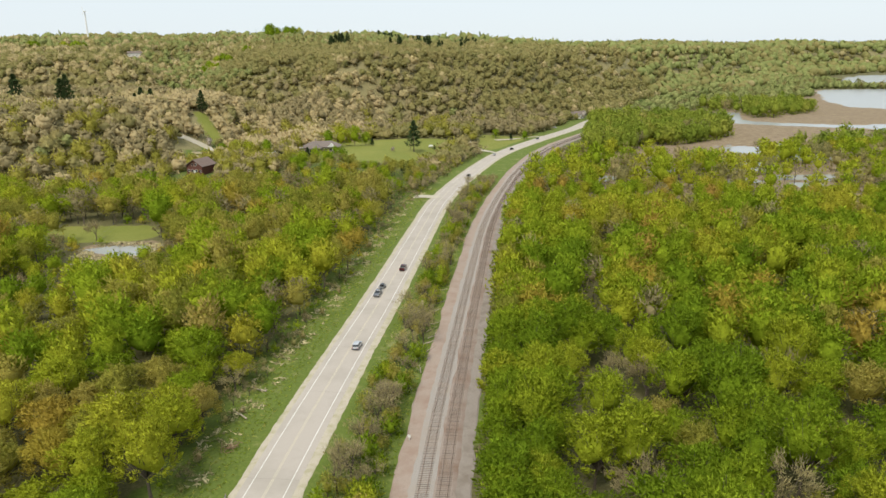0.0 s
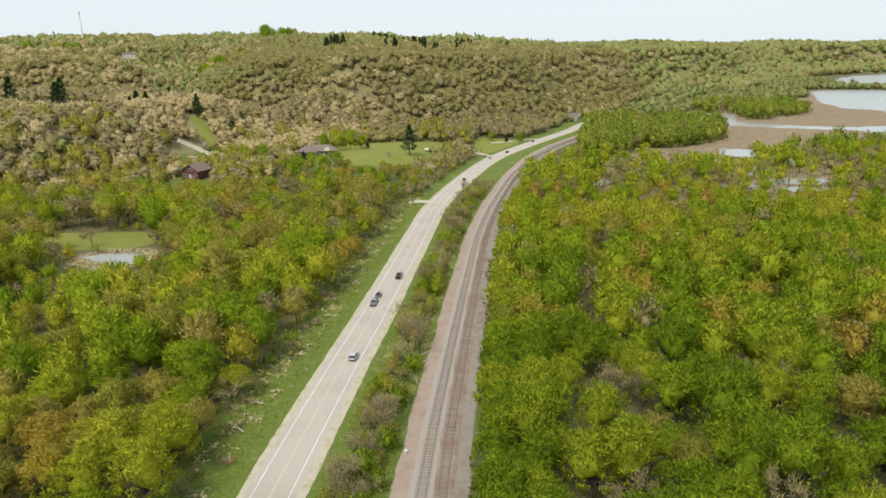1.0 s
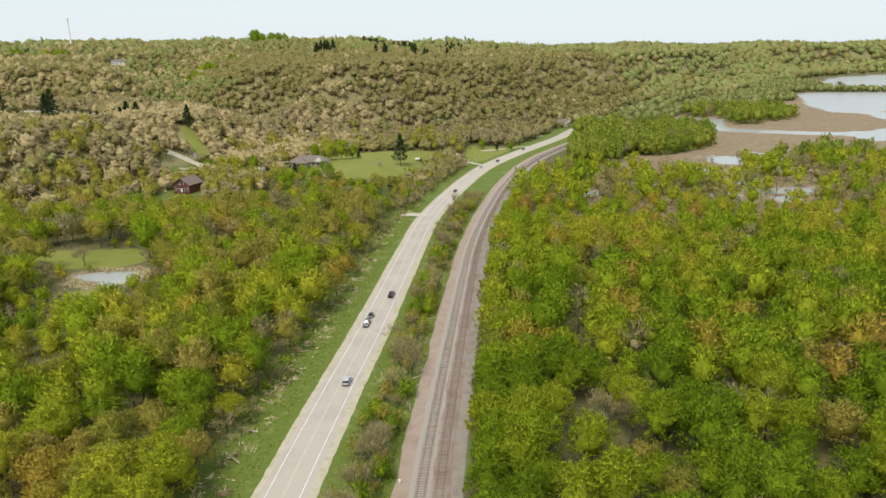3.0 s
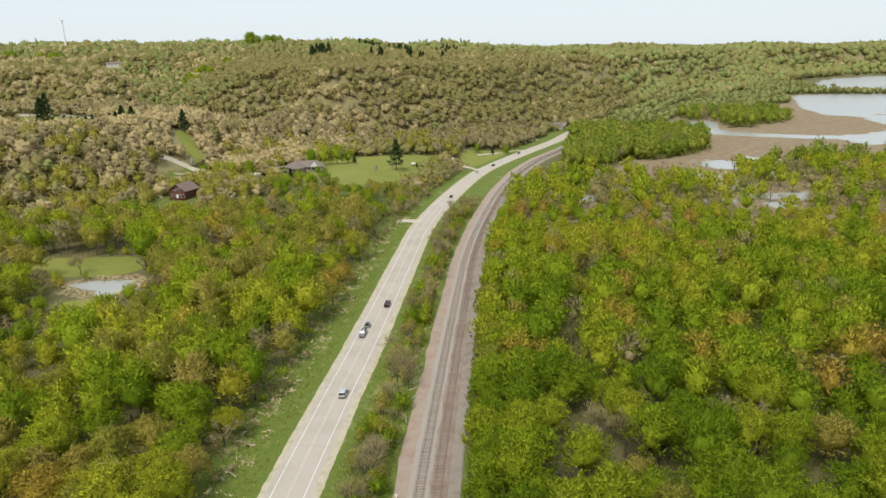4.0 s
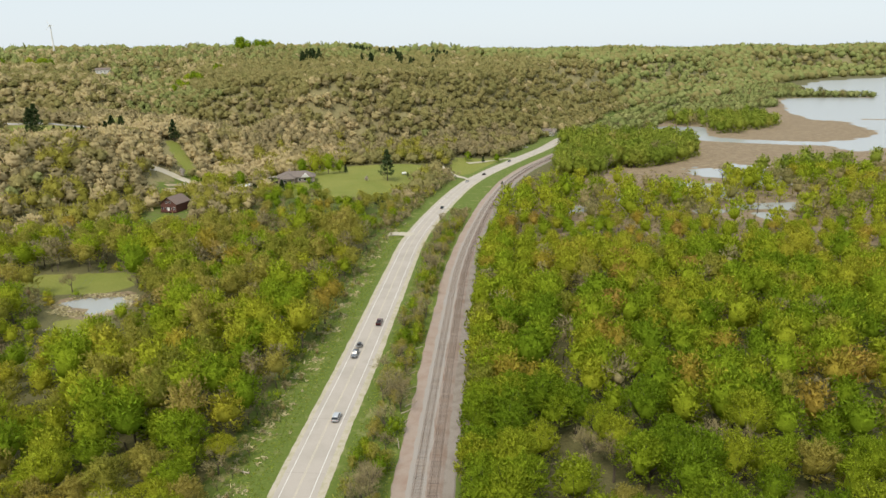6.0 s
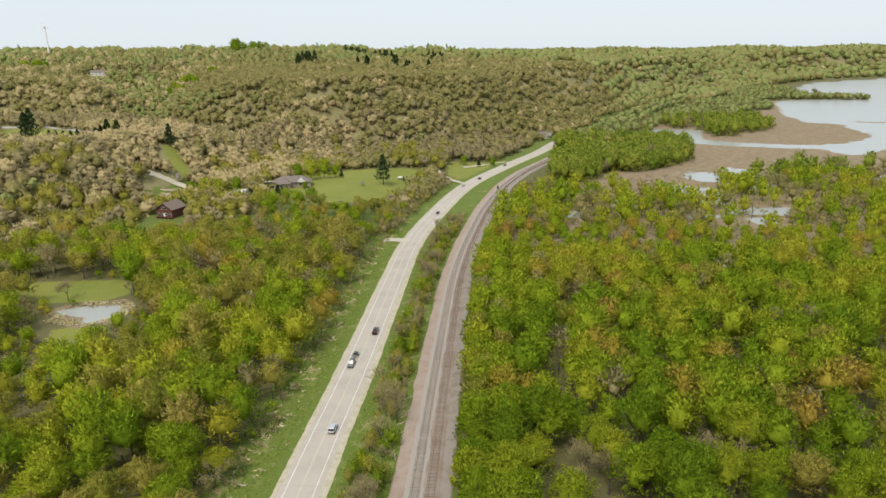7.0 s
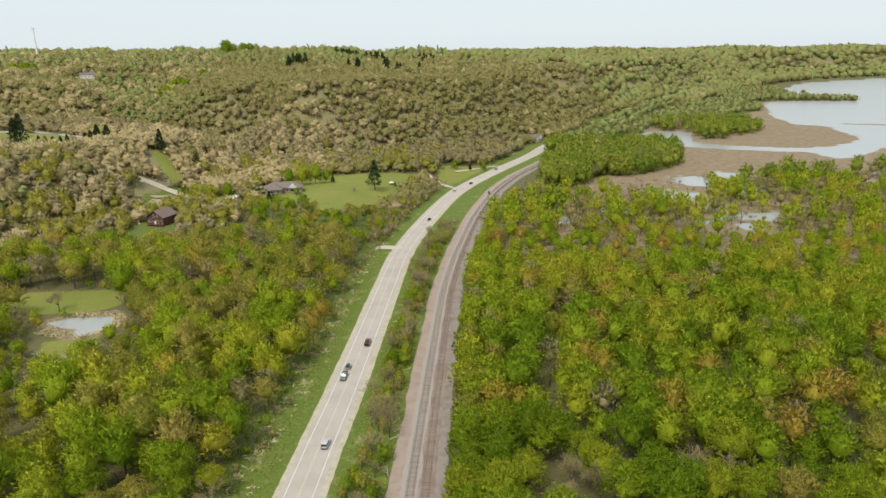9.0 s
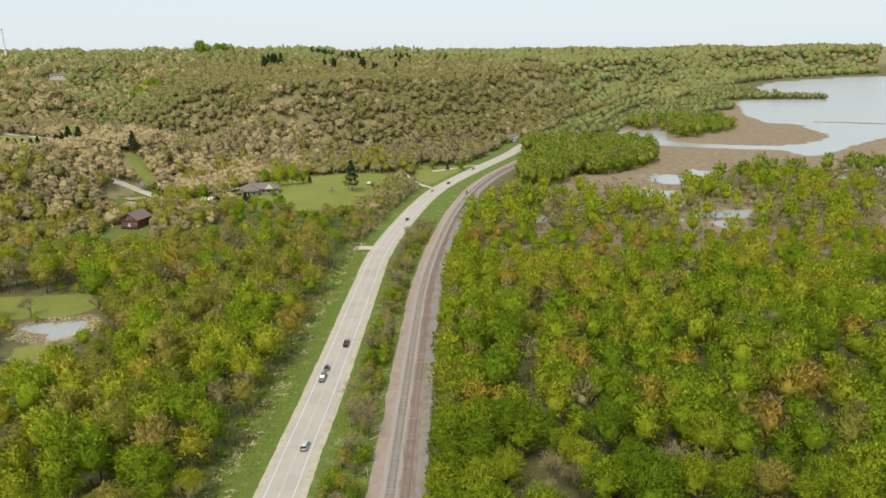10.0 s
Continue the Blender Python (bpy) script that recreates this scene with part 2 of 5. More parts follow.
def waves(x, y, size, k=0):
    """Smooth uneven numbers about -1..1 over the plan."""
    s = 0
    for i in range(5):
        a, ph = _WAVES[(k * 5 + i) % 24]
        f = 6.283 / size * (0.7 + 0.37 * i)
        s = s + np.sin((x * np.cos(a) + y * np.sin(a)) * f + ph) * np.cos((x * np.sin(a * 1.7 + 1) - y * np.cos(a * 1.7 + 1)) * f * 0.8 + ph * 2) / (1 + 0.35 * i)
    return s / 1.9


ROAD = spline([(-50, -160), (-43, 0), (-32.4, 121), (-26.3, 179), (-21.4, 219), (-16.4, 264), (-8.9, 333), (-2.9, 382), (10.1, 445), (33, 532), (54.5, 589), (87.6, 657), (132, 743), (160, 807), (190, 862), (224, 923), (255, 982), (313, 1089), (420, 1290), (640, 1640), (880, 1960), (1090, 2150), (1290, 2300)])
TRACK = spline([(-18, -160), (-9, 0), (-0.2, 121), (5.1, 178.7), (16.6, 285), (22.3, 330), (30.4, 378), (43.2, 441), (52.5, 481), (65.5, 528), (75.5, 560), (94, 607), (110, 640), (165, 745), (215, 840), (275, 950), (345, 1080), (450, 1280)])
ROAD_FINE, RAIL_FINE = ROAD[::3], TRACK[::3]
BLUFF_FOOT = [(-2500, 700), (-900, 770), (-600, 790), (-330, 772), (-200, 735), (-120, 688), (-20, 704), (85, 752), (160, 850), (208, 935), (242, 996), (300, 1085), (405, 1305), (640, 1680), (880, 2010), (1060, 2190), (1270, 2370), (1900, 2700), (2900, 2950), (4500, 3000)]
BENCH_FOOT = [(-2500, 330), (-300, 385), (-232, 415), (-196, 442), (-180, 480), (-162, 545), (-112, 640), (-60, 720)]
LAKE = [(4800, 2500), (2500, 2480), (1730, 2350), (1450, 2240), (1167, 2070), (1060, 1910), (960, 1800), (900, 1620), (925, 1420), (905, 1395), (760, 1420), (716, 1390), (640, 1230), (586, 1112), (560, 998), (584, 968), (572, 909), (554, 839), (504, 786), (468, 765), (430, 752), (426, 684), (461, 701), (521, 754), (555, 776), (615, 827), (760, 800), (1100, 640), (2200, 200), (4800, 0)]
SPIT = [(630, 990), (690, 950), (720, 900), (760, 880)]
CHANNEL = [(305, 915), (330, 930), (356, 926), (342, 880), (325, 842), (330, 808), (352, 784), (389, 760), (425, 745), (455, 742)]
POOLS = [(99, 455, 14, 10), (149, 481, 15, 8), (203, 510, 21, 32), (242, 583, 16, 22), (183, 440, 11, 7), (283, 598, 14, 22), (232, 450, 28, 10), (214, 424, 9, 8), (268, 545, 20, 24), (330, 600, 16, 10), (-131, 292, 8, 11), (-143, 296, 7, 6), (-127, 254, 5, 5), (395, 560, 34, 9), (455, 600, 40, 9)]
MUD = [(232, 575), (225, 640), (262, 690), (300, 780), (292, 860), (300, 905), (345, 985), (420, 1010), (560, 1150), (720, 1400), (650, 1150), (600, 960), (585, 840), (520, 760), (440, 690), (470, 655), (620, 760), (800, 760), (620, 560), (440, 545), (360, 585), (300, 560)]
VALLEY = [(-40, 706), (-144, 700), (-207, 765), (-266, 828), (-318, 895), (-360, 980), (-420, 1090)]
LAWNS = [[(-112, 528), (-84, 588), (-55, 600), (-13, 608), (16, 612), (-4, 548), (-20, 480), (-43, 460), (-68, 464), (-98, 488)],
         [(22, 582), (34, 660), (90, 690), (70, 652), (42, 590)],
         [(-190, 322), (-181, 337), (-139, 337), (-127, 318), (-135, 307), (-160, 306), (-178, 312)],
         [(-143, 276), (-124, 279), (-114, 256), (-138, 254)],
         [(-396, 718), (-342, 704), (-291, 662), (-250, 630), (-264, 606), (-299, 594), (-335, 594), (-382, 640)],
         [(-201, 581), (-194, 588), (-180, 571), (-168, 550), (-178, 547), (-189, 563)]]
DRIVES = {"barn": [(-198, 528), (-189, 535), (-179, 537), (-164, 533), (-147, 513), (-124, 513), (-119, 542), (-104, 557), (-90, 560)],
          "lower": [(-300, 350), (-231, 412), (-220, 428), (-209, 438), (-195, 450), (-176, 456)],
          "upper": [(-490, 765), (-393, 725), (-340, 712), (-289, 669), (-243, 633), (-222, 612)],
          "stub": [(-17, 396), (-11, 395), (-3, 392)],
          "curve": [(20, 618), (30, 590), (38, 570), (45, 560)],
          "loop": [(45, 645), (72, 668), (92, 676)]}
DRIVE_LINES = {k: spline(v, 6) for k, v in DRIVES.items()}


def ground_z(x, y):
    """Height of the land."""
    x, y = np.asarray(x, float), np.asarray(y, float)
    dr, dt = dist(x, y, ROAD_FINE), dist(x, y, RAIL_FINE)
    along = 2.0 * ease(700, 1000, y)
    corridor = np.minimum(np.abs(dr) - 7, np.maximum(np.abs(dt + 2.2) - 7.5, 0))
    z = -1.0 * ease(0, 7, corridor) + 0.25 * waves(x, y, 23) * ease(2, 9, corridor)
    west = ease(14, 75, -dr) * ease(365, 440, y)
    z = z + west * (8.5 + 0.8 * waves(x, y, 60, 1))
    ragged = 26 * waves(x, y, 230, 2) + 9 * waves(x, y, 90, 3) + 75 * ease(1000, 1500, y) * waves(x, y, 520, 3)
    db = -dist(x, y, BENCH_FOOT)
    bench = (8 + 29 * ease(-5, 70, db + 0.3 * ragged) + 2.5 * waves(x, y, 120, 1)) * ease(-30, 10, db)
    df = -dist(x, y, BLUFF_FOOT)
    df2 = df + ragged * ease(0, 90, df)
    bluff = np.where(df > 0, 10 * ease(0, 40, df) + 62 * ease(5, 125, df2) + (34 - 22 * ease(1500, 2200, y)) * ease(90, 650, df2) + 5 * waves(x, y, 260, 0) * ease(60, 200, df) + 13 * waves(x, y, 900, 2) * ease(1300, 2000, y) * ease(150, 500, df), 0)
    hill = np.maximum(bench, bluff)
    # the wooded hollow between the bench and the bluff
    hollow = ease(85, 10, np.abs(dist(x, y, VALLEY))) * ease(-90, -200, x) * ease(1150, 1000, y)
    hill = np.where(hill > 0, np.maximum(hill - 24 * hollow, np.minimum(hill, 10)), hill)
    z = np.where(hill > 0, np.maximum(z, hill), z)
    z = z + along * ease(60, 20, np.abs(dr))
    flat = ease(10, 26, np.abs(dr))
    z = z * flat + along * (1 - flat)
    # wet ground east of the railway
    low = ease(8, 40, dt) * ease(400, 470, y)
    z = z - low * 0.12
    lake, ch = dist(x, y, LAKE, True), np.abs(dist(x, y, CHANNEL))
    rag = 6 * waves(x, y, 40, 2) + 3 * waves(x, y, 15, 3)
    cut = ease(10, -25, lake + rag) * 3.2
    cut = np.maximum(cut, 1.6 * ease(19, 11, ch + 0.5 * rag))
    cut = cut * ease(14, 3, np.where(cut > 0, 20 - np.abs(dist(x, y, SPIT)) - rag, 0))
    for px, py, rx, ry in POOLS:
        q = np.hypot((x - px) / rx, (y - py) / ry) + 0.30 * waves(x, y, 11, 1) + 0.22 * waves(x, y, 4.5, 2)
        cut = np.maximum(cut, 1.3 * ease(1.25, 0.75, q))
    return z - cut


def lanes_away(x, y, grow=0.0):
    """How far a place is from the nearest drive."""
    d = np.full(np.shape(x), 1e9)
    for line in DRIVE_LINES.values():
        d = np.minimum(d, np.abs(dist(x, y, line)))
    return d


WATER_Z = -1.5

# ---------------------------------------------------------------- builders


def link_mesh(name, verts, faces, mats, parent=None, label="", smooth=False, index=None):
    me = bpy.data.meshes.new(name)
    me.from_pydata([tuple(v) for v in verts], [], [tuple(f) for f in faces])
    for m in mats if isinstance(mats, (list, tuple)) else [mats]:
        me.materials.append(m)
    if index is not None:
        me.polygons.foreach_set("material_index", np.asarray(index, np.int32))
    if smooth:
        me.polygons.foreach_set("use_smooth", np.ones(len(me.polygons), bool))
    me.update()
    ob = new(name, me)
    if parent:
        ob.parent = parent
    if label:
        ob["label"] = label
    return ob


def part(name, bm, material, parent, label="", smooth=False):
    """Links a bmesh as one mesh object under a thing or under a part."""
    me = bpy.data.meshes.new(name)
    bm.to_mesh(me)
    bm.free()
    me.materials.append(material)
    if smooth:
        me.polygons.foreach_set("use_smooth", np.ones(len(me.polygons), bool))
    ob = new(name, me)
    if parent:
        ob.parent = parent
    if label:
        ob["label"] = label
    return ob


def thing(name, m, label, category, group="", kind=""):
    ob = new(name)
    ob.matrix_world = m
    ob.empty_display_size = 0.3
    return tagged(ob, label, category, group, kind)


def box(bm, x0, y0, z0, x1, y1, z1, bevel=0.0):
    r = bmesh.ops.create_cube(bm, size=1)["verts"]
    bmesh.ops.scale(bm, vec=(x1 - x0, y1 - y0, z1 - z0), verts=r)
    bmesh.ops.translate(bm, vec=((x0 + x1) / 2, (y0 + y1) / 2, (z0 + z1) / 2), verts=r)
    if bevel:
        bmesh.ops.bevel(bm, geom=list({e for v in r for e in v.link_edges}), offset=bevel, segments=2, affect="EDGES")
    return bm


def boxes(*rows, bevel=0.0):
    bm = bmesh.new()
    for r in rows:
        box(bm, *r, bevel=bevel)
    return bm


def prism(outline, axis_from, axis_to, axis="x"):
    """An outline in the plane across an axis, drawn out along it."""
    bm = bmesh.new()
    def put(a, u, v):
        return bm.verts.new((a, u, v) if axis == "x" else (u, a, v) if axis == "y" else (u, v, a))
    lo, hi = [put(axis_from, *p) for p in outline], [put(axis_to, *p) for p in outline]
    bm.faces.new(lo)
    bm.faces.new(hi[::-1])
    k = len(outline)
    for i in range(k):
        bm.faces.new((lo[i], hi[i], hi[(i + 1) % k], lo[(i + 1) % k]))
    bmesh.ops.recalc_face_normals(bm, faces=bm.faces)
    return bm


def sweep(name, line, profile, mat, parent=None, label="", lift=None, closed=False):
    """A profile of (offset to the right, height) drawn along a line of the plan."""
    rows = []
    base = ground_line(line) if lift is None else lift
    for off, h in profile:
        p = beside(line, off)
        rows.append(np.column_stack([p, base + h]))
    k, n = len(rows), len(line)
    verts = np.concatenate(rows)
    faces = []
    pairs = [(a, a + 1) for a in range(k - 1)] + ([(k - 1, 0)] if closed else [])
    for a, b in pairs:
        for i in range(n - 1):
            faces.append((a * n + i, b * n + i, b * n + i + 1, a * n + i + 1))
    return link_mesh(name, verts, faces, mat, parent, label)


def ground_line(line):
    return 2.0 * ease(700, 1000, line[:, 1])


def tri_mesh(name, tris, mats, index=None, tone=None, shift=0.0):
    """One mesh out of loose triangles, shape (n, 6, 3): three corners and the crown's normals there (nought: the face's own)."""
    n = len(tris)
    p, nrm = tris[:, :3], tris[:, 3:]
    own = np.cross(p[:, 1] - p[:, 0], p[:, 2] - p[:, 0])
    own = own / (np.linalg.norm(own, axis=1)[:, None] + 1e-12)
    turn = (own * nrm.sum(1)).sum(1) < 0
    p = np.where(turn[:, None, None], p[:, ::-1], p)
    nrm = np.where(turn[:, None, None], nrm[:, ::-1], nrm)
    length = np.linalg.norm(nrm, axis=2)[..., None]
    nrm = np.where(length > 1e-6, nrm / (length + 1e-12), own[:, None])
    # a spare number for each leaf; broad clumps stay in the middle
    wide = np.linalg.norm(tris[:, 3] - tris[:, 4], axis=1) > 1e-6
    leaf = np.where(wide, 0.5, np.random.default_rng(n).random(n))
    me = bpy.data.meshes.new(name)
    me.vertices.add(n * 3)
    me.vertices.foreach_set("co", np.ascontiguousarray(p, np.float32).reshape(-1))
    me.loops.add(n * 3)
    me.loops.foreach_set("vertex_index", np.arange(n * 3, dtype=np.int32))
    me.polygons.add(n)
    me.polygons.foreach_set("loop_start", np.arange(0, n * 3, 3, dtype=np.int32))
    for m in mats:
        me.materials.append(m)
    if index is not None:
        me.polygons.foreach_set("material_index", np.ascontiguousarray(index, np.int32))
    if tone is not None:
        a = me.attributes.new("tone", "FLOAT", "FACE")
        a.data.foreach_set("value", np.ascontiguousarray(tone, np.float32))
    else:
        a = me.attributes.new("solo", "FLOAT", "FACE")
        a.data.foreach_set("value", np.full(n, 0.72, np.float32))
        a = me.attributes.new("tone", "FLOAT", "FACE")
        a.data.foreach_set("value", np.full(n, shift, np.float32))
    a = me.attributes.new("custom_normal", "FLOAT_VECTOR", "CORNER")
    a.data.foreach_set("vector", np.ascontiguousarray(nrm, np.float32).reshape(-1))
    a = me.attributes.new("leaf", "FLOAT", "FACE")
    a.data.foreach_set("value", leaf.astype(np.float32))
    me.update(calc_edges=True)
    return me


# ---------------------------------------------------------------- land and water


def stretch(a, b, step, far, grow):
    """Coordinates that are even from a to b and open out beyond."""
    mid = list(np.arange(a, b + 0.1, step))
    lo, hi, s = [a], [b], step
    while hi[-1] < far:
        s *= grow
        hi.append(hi[-1] + s)
    s = step
    while lo[-1] > -far:
        s *= grow
        lo.append(lo[-1] - s)
    return np.array(lo[:0:-1] + mid + hi[1:])


gx, gy = stretch(-340, 640, 4.5, 4800, 1.07), stretch(80, 980, 4.5, 4900, 1.07)
gy = gy[gy > -900]
GX, GY = np.meshgrid(gx, gy)
GZ = ground_z(GX, GY)
nx, ny = len(gx), len(gy)
ii = np.arange(nx * ny).reshape(ny, nx)
quads = np.stack([ii[:-1, :-1], ii[:-1, 1:], ii[1:, 1:], ii[1:, :-1]], -1).reshape(-1, 4)
ground = link_mesh("ground", np.stack([GX, GY, GZ], -1).reshape(-1, 3), quads, GROUND_MAT, smooth=True)
tagged(ground, "grassy valley floor, leaf-littered woods and mud flats", "ground", kind="structure")


def zone_lawn(x, y):
    v = np.zeros(np.shape(x))
    for i, ring in enumerate(LAWNS):
        v = np.maximum(v, ease(4, -4, dist(x, y, ring, True)) * (0.8 if i == 4 else 1.0))
    return v


def zone_mud(x, y):
    v = ease(10, -10, dist(x, y, MUD, True))
    for px, py, rx, ry in POOLS:
        v = np.maximum(v, ease(1.9, 1.2, np.hypot((x - px) / rx, (y - py) / ry)))
    lake = dist(x, y, LAKE, True)
    dt = dist(x, y, RAIL_FINE)
    marsh = ease(16, 26, dt) * ease(368, 392, y + 0.14 * np.maximum(x - 40, 0)) * ease(1300, 1000, y) * ease(1000, 800, x)
    return np.maximum(np.maximum(v, marsh), ease(25, 5, lake) * ease(1700, 1400, y))


def zone_litter(x, y):
    dr, dt = dist(x, y, ROAD_FINE), dist(x, y, RAIL_FINE)
    wild = 1 - 0.25 * ease(660, 720, y)
    return wild * np.maximum(ease(-20, -29, dr) * (1 - 0.55 * ease(370, 400, y) * ease(-235, -215, x) * ease(600, 560, y)), ease(4.5, 6.0, dt)) * (1 - ease(4, -4, dist(x, y, LAWNS[4], True)))


def zone_oak(x, y):
    return np.maximum(ease(0, 25, -dist(x, y, BLUFF_FOOT)), ease(0, 25, -dist(x, y, BENCH_FOOT)) * ease(-60, -90, x)) * 0.9


for zname, fn in (("oak_litter", zone_oak), ("lawn", zone_lawn), ("mud", zone_mud), ("litter", zone_litter)):
    at = ground.data.attributes.new(zname, "FLOAT", "POINT")
    at.data.foreach_set("value", fn(GX, GY).astype(np.float32).reshape(-1))

water = link_mesh("water", [(-400, 60, WATER_Z), (4800, 60, WATER_Z), (4800, 3200, WATER_Z), (-400, 3200, WATER_Z)], [(0, 1, 2, 3)], WATER_MAT)
tagged(water, "calm pale lake, backwater channels and woodland pools", "lake", kind="structure")

# ---------------------------------------------------------------- highway
road = sweep("road", ROAD, [(-5.1, 0.16), (-3.5, 0.20), (0, 0.27), (3.5, 0.20), (5.1, 0.16)], ROAD_MAT)
tagged(road, "sun-bleached two-lane asphalt highway", "road", kind="structure")
ROAD_CLOSE = spline(ROAD[(ROAD[:, 1] > 60) & (ROAD[:, 1] < 520)], 0.9)
ROAD_FAR = ROAD[ROAD[:, 1] > 512]
for side, ROADSIDE in ((-1, ROAD_CLOSE), (1, ROAD_CLOSE), (-1, ROAD_FAR), (1, ROAD_FAR)):
    rx, ry = ROADSIDE[:, 0], ROADSIDE[:, 1]
    wob = 6.3 + 0.16 * waves(rx, ry, 19, 1) + 0.12 * waves(rx, ry, 5, 2) + 0.10 * waves(rx, ry, 2.2, 3)
    inner, outer = beside(ROADSIDE, side * 5.1), beside(ROADSIDE, side * (wob + (0.5 if side > 0 else 0)))
    low = beside(ROADSIDE, side * (wob + 1.4))
    gz = ground_line(ROADSIDE)
    vs = np.concatenate([np.column_stack([inner, gz + 0.155]), np.column_stack([outer, gz + 0.06]), np.column_stack([low, gz - 0.4])])
    n = len(ROADSIDE)
    sh = link_mesh("shoulder", vs, [(a * n + i, a * n + i + 1, (a + 1) * n + i + 1, (a + 1) * n + i) for a in (0, 1) for i in range(n - 1)], SHOULDER_MAT)
    tagged(sh, "pale crushed-gravel shoulder along the highway", "road shoulder", kind="structure")
for side in (-1, 1):
    ln = sweep("edge_line", ROAD, [(side * 3.6 - 0.09, 0.205), (side * 3.6 + 0.09, 0.205)], WHITE_LINE, road, "worn white edge line")
for off in (-0.16, 0.16):
    sweep("centre_line", ROAD, [(off - 0.07, 0.275), (off + 0.07, 0.275)], YELLOW_LINE, road, "faded yellow centre line")


def crack(y, a=-5.0, b=5.0, w=0.12):
    i = int(np.argmin(np.abs(ROAD[:, 1] - y)))
    here = ROAD[i - 1:i + 2]
    d = (here[2] - here[0]) / np.linalg.norm(here[2] - here[0])
    nrm = np.array([d[1], -d[0]])
    vs, r = [], random.Random(int(y))
    for k in range(13):
        o = a + (b - a) * k / 12
        p = here[1][:2] + nrm * o + d * (0.10 * r.uniform(-1, 1))
        hgt = 0.279 - 0.02 * abs(o) + ground_line(here)[1]
        vs += [(*(p - d * w / 2), hgt), (*(p + d * w / 2), hgt)]
    link_mesh("crack_seal", vs, [(2 * k, 2 * k + 1, 2 * k + 3, 2 * k + 2) for k in range(12)], TAR, road, "dark transverse crack seal")


for y in (128, 163, 189, 226, 262, 300):
    crack(y)

for k, w in (("barn", 3.5), ("lower", 2.4), ("upper", 3.6), ("stub", 3.6), ("curve", 2.0), ("loop", 2.0)):
    ln = DRIVE_LINES[k]
    fine = spline(ln[::2], 2.5)
    w2 = w + 0.3 * waves(fine[:, 0], fine[:, 1], 9, 2)
    rows = [np.column_stack([beside(fine, o * w2), 0 * w2]) for o in (-1, 0, 1)]
    for q in rows:
        q[:, 2] = ground_z(q[:, 0], q[:, 1]) + 0.32
    n = len(fine)
    d = link_mesh("driveway", np.concatenate(rows), [(a * n + i, (a + 1) * n + i, (a + 1) * n + i + 1, a * n + i + 1) for a in (0, 1) for i in range(n - 1)], DRIVE_MAT if k != "upper" else ASPHALT_DRIVE)
    tagged(d, "pale crushed-stone driveway through the trees", "driveway", kind="structure")

# ---------------------------------------------------------------- railway
NEAR = spline(TRACK[(TRACK[:, 1] > 60) & (TRACK[:, 1] < 700)], 1.6)
seam = 0.30 * waves(NEAR[:, 0], NEAR[:, 1], 9, 1) + 0.22 * waves(NEAR[:, 0], NEAR[:, 1], 3.5, 2)
seam2 = 0.30 * waves(NEAR[:, 0], NEAR[:, 1], 11, 3) + 0.22 * waves(NEAR[:, 0], NEAR[:, 1], 4, 0)
rag_l = -9.3 + 0.35 * waves(NEAR[:, 0], NEAR[:, 1], 19, 1) + 0.2 * waves(NEAR[:, 0], NEAR[:, 1], 6, 2)
rag_r = 4.9 + 0.4 * waves(NEAR[:, 0], NEAR[:, 1], 16, 3)


def bed(name, offs, mat, label):
    n = len(NEAR)
    rows = [np.column_stack([beside(NEAR, o), np.full(n, h)]) for o, h in offs]
    ob = link_mesh(name, np.concatenate(rows), [(a * n + i, (a + 1) * n + i, (a + 1) * n + i + 1, a * n + i + 1) for a in range(len(rows) - 1) for i in range(n - 1)], mat)
    return tagged(ob, label, "track bed", kind="structure")


bed("service_track", [(rag_l - 1.0, -0.35), (rag_l, 0.12), (-6.3 + seam, 0.16)], SERVICE_MAT, "pinkish gravel service track beside the railway")
bed("ballast_west", [(-6.3 + seam, 0.16), (-5.3, 0.24), (-2.3, 0.24), (-1.8 + seam2, 0.19)], BALLAST_GREY, "grey crushed-stone ballast under the track")
bed("ballast_east", [(-1.8 + seam2, 0.19), (-1.4, 0.30), (1.5, 0.30), (2.3 + seam, 0.14)], BALLAST_BROWN, "rust-stained crushed-stone ballast under the track")
bed("ballast_verge", [(2.3 + seam, 0.14), (rag_r, 0.06), (rag_r + 1.2, -0.5)], VERGE_MAT, "grey gravel verge of the railway")


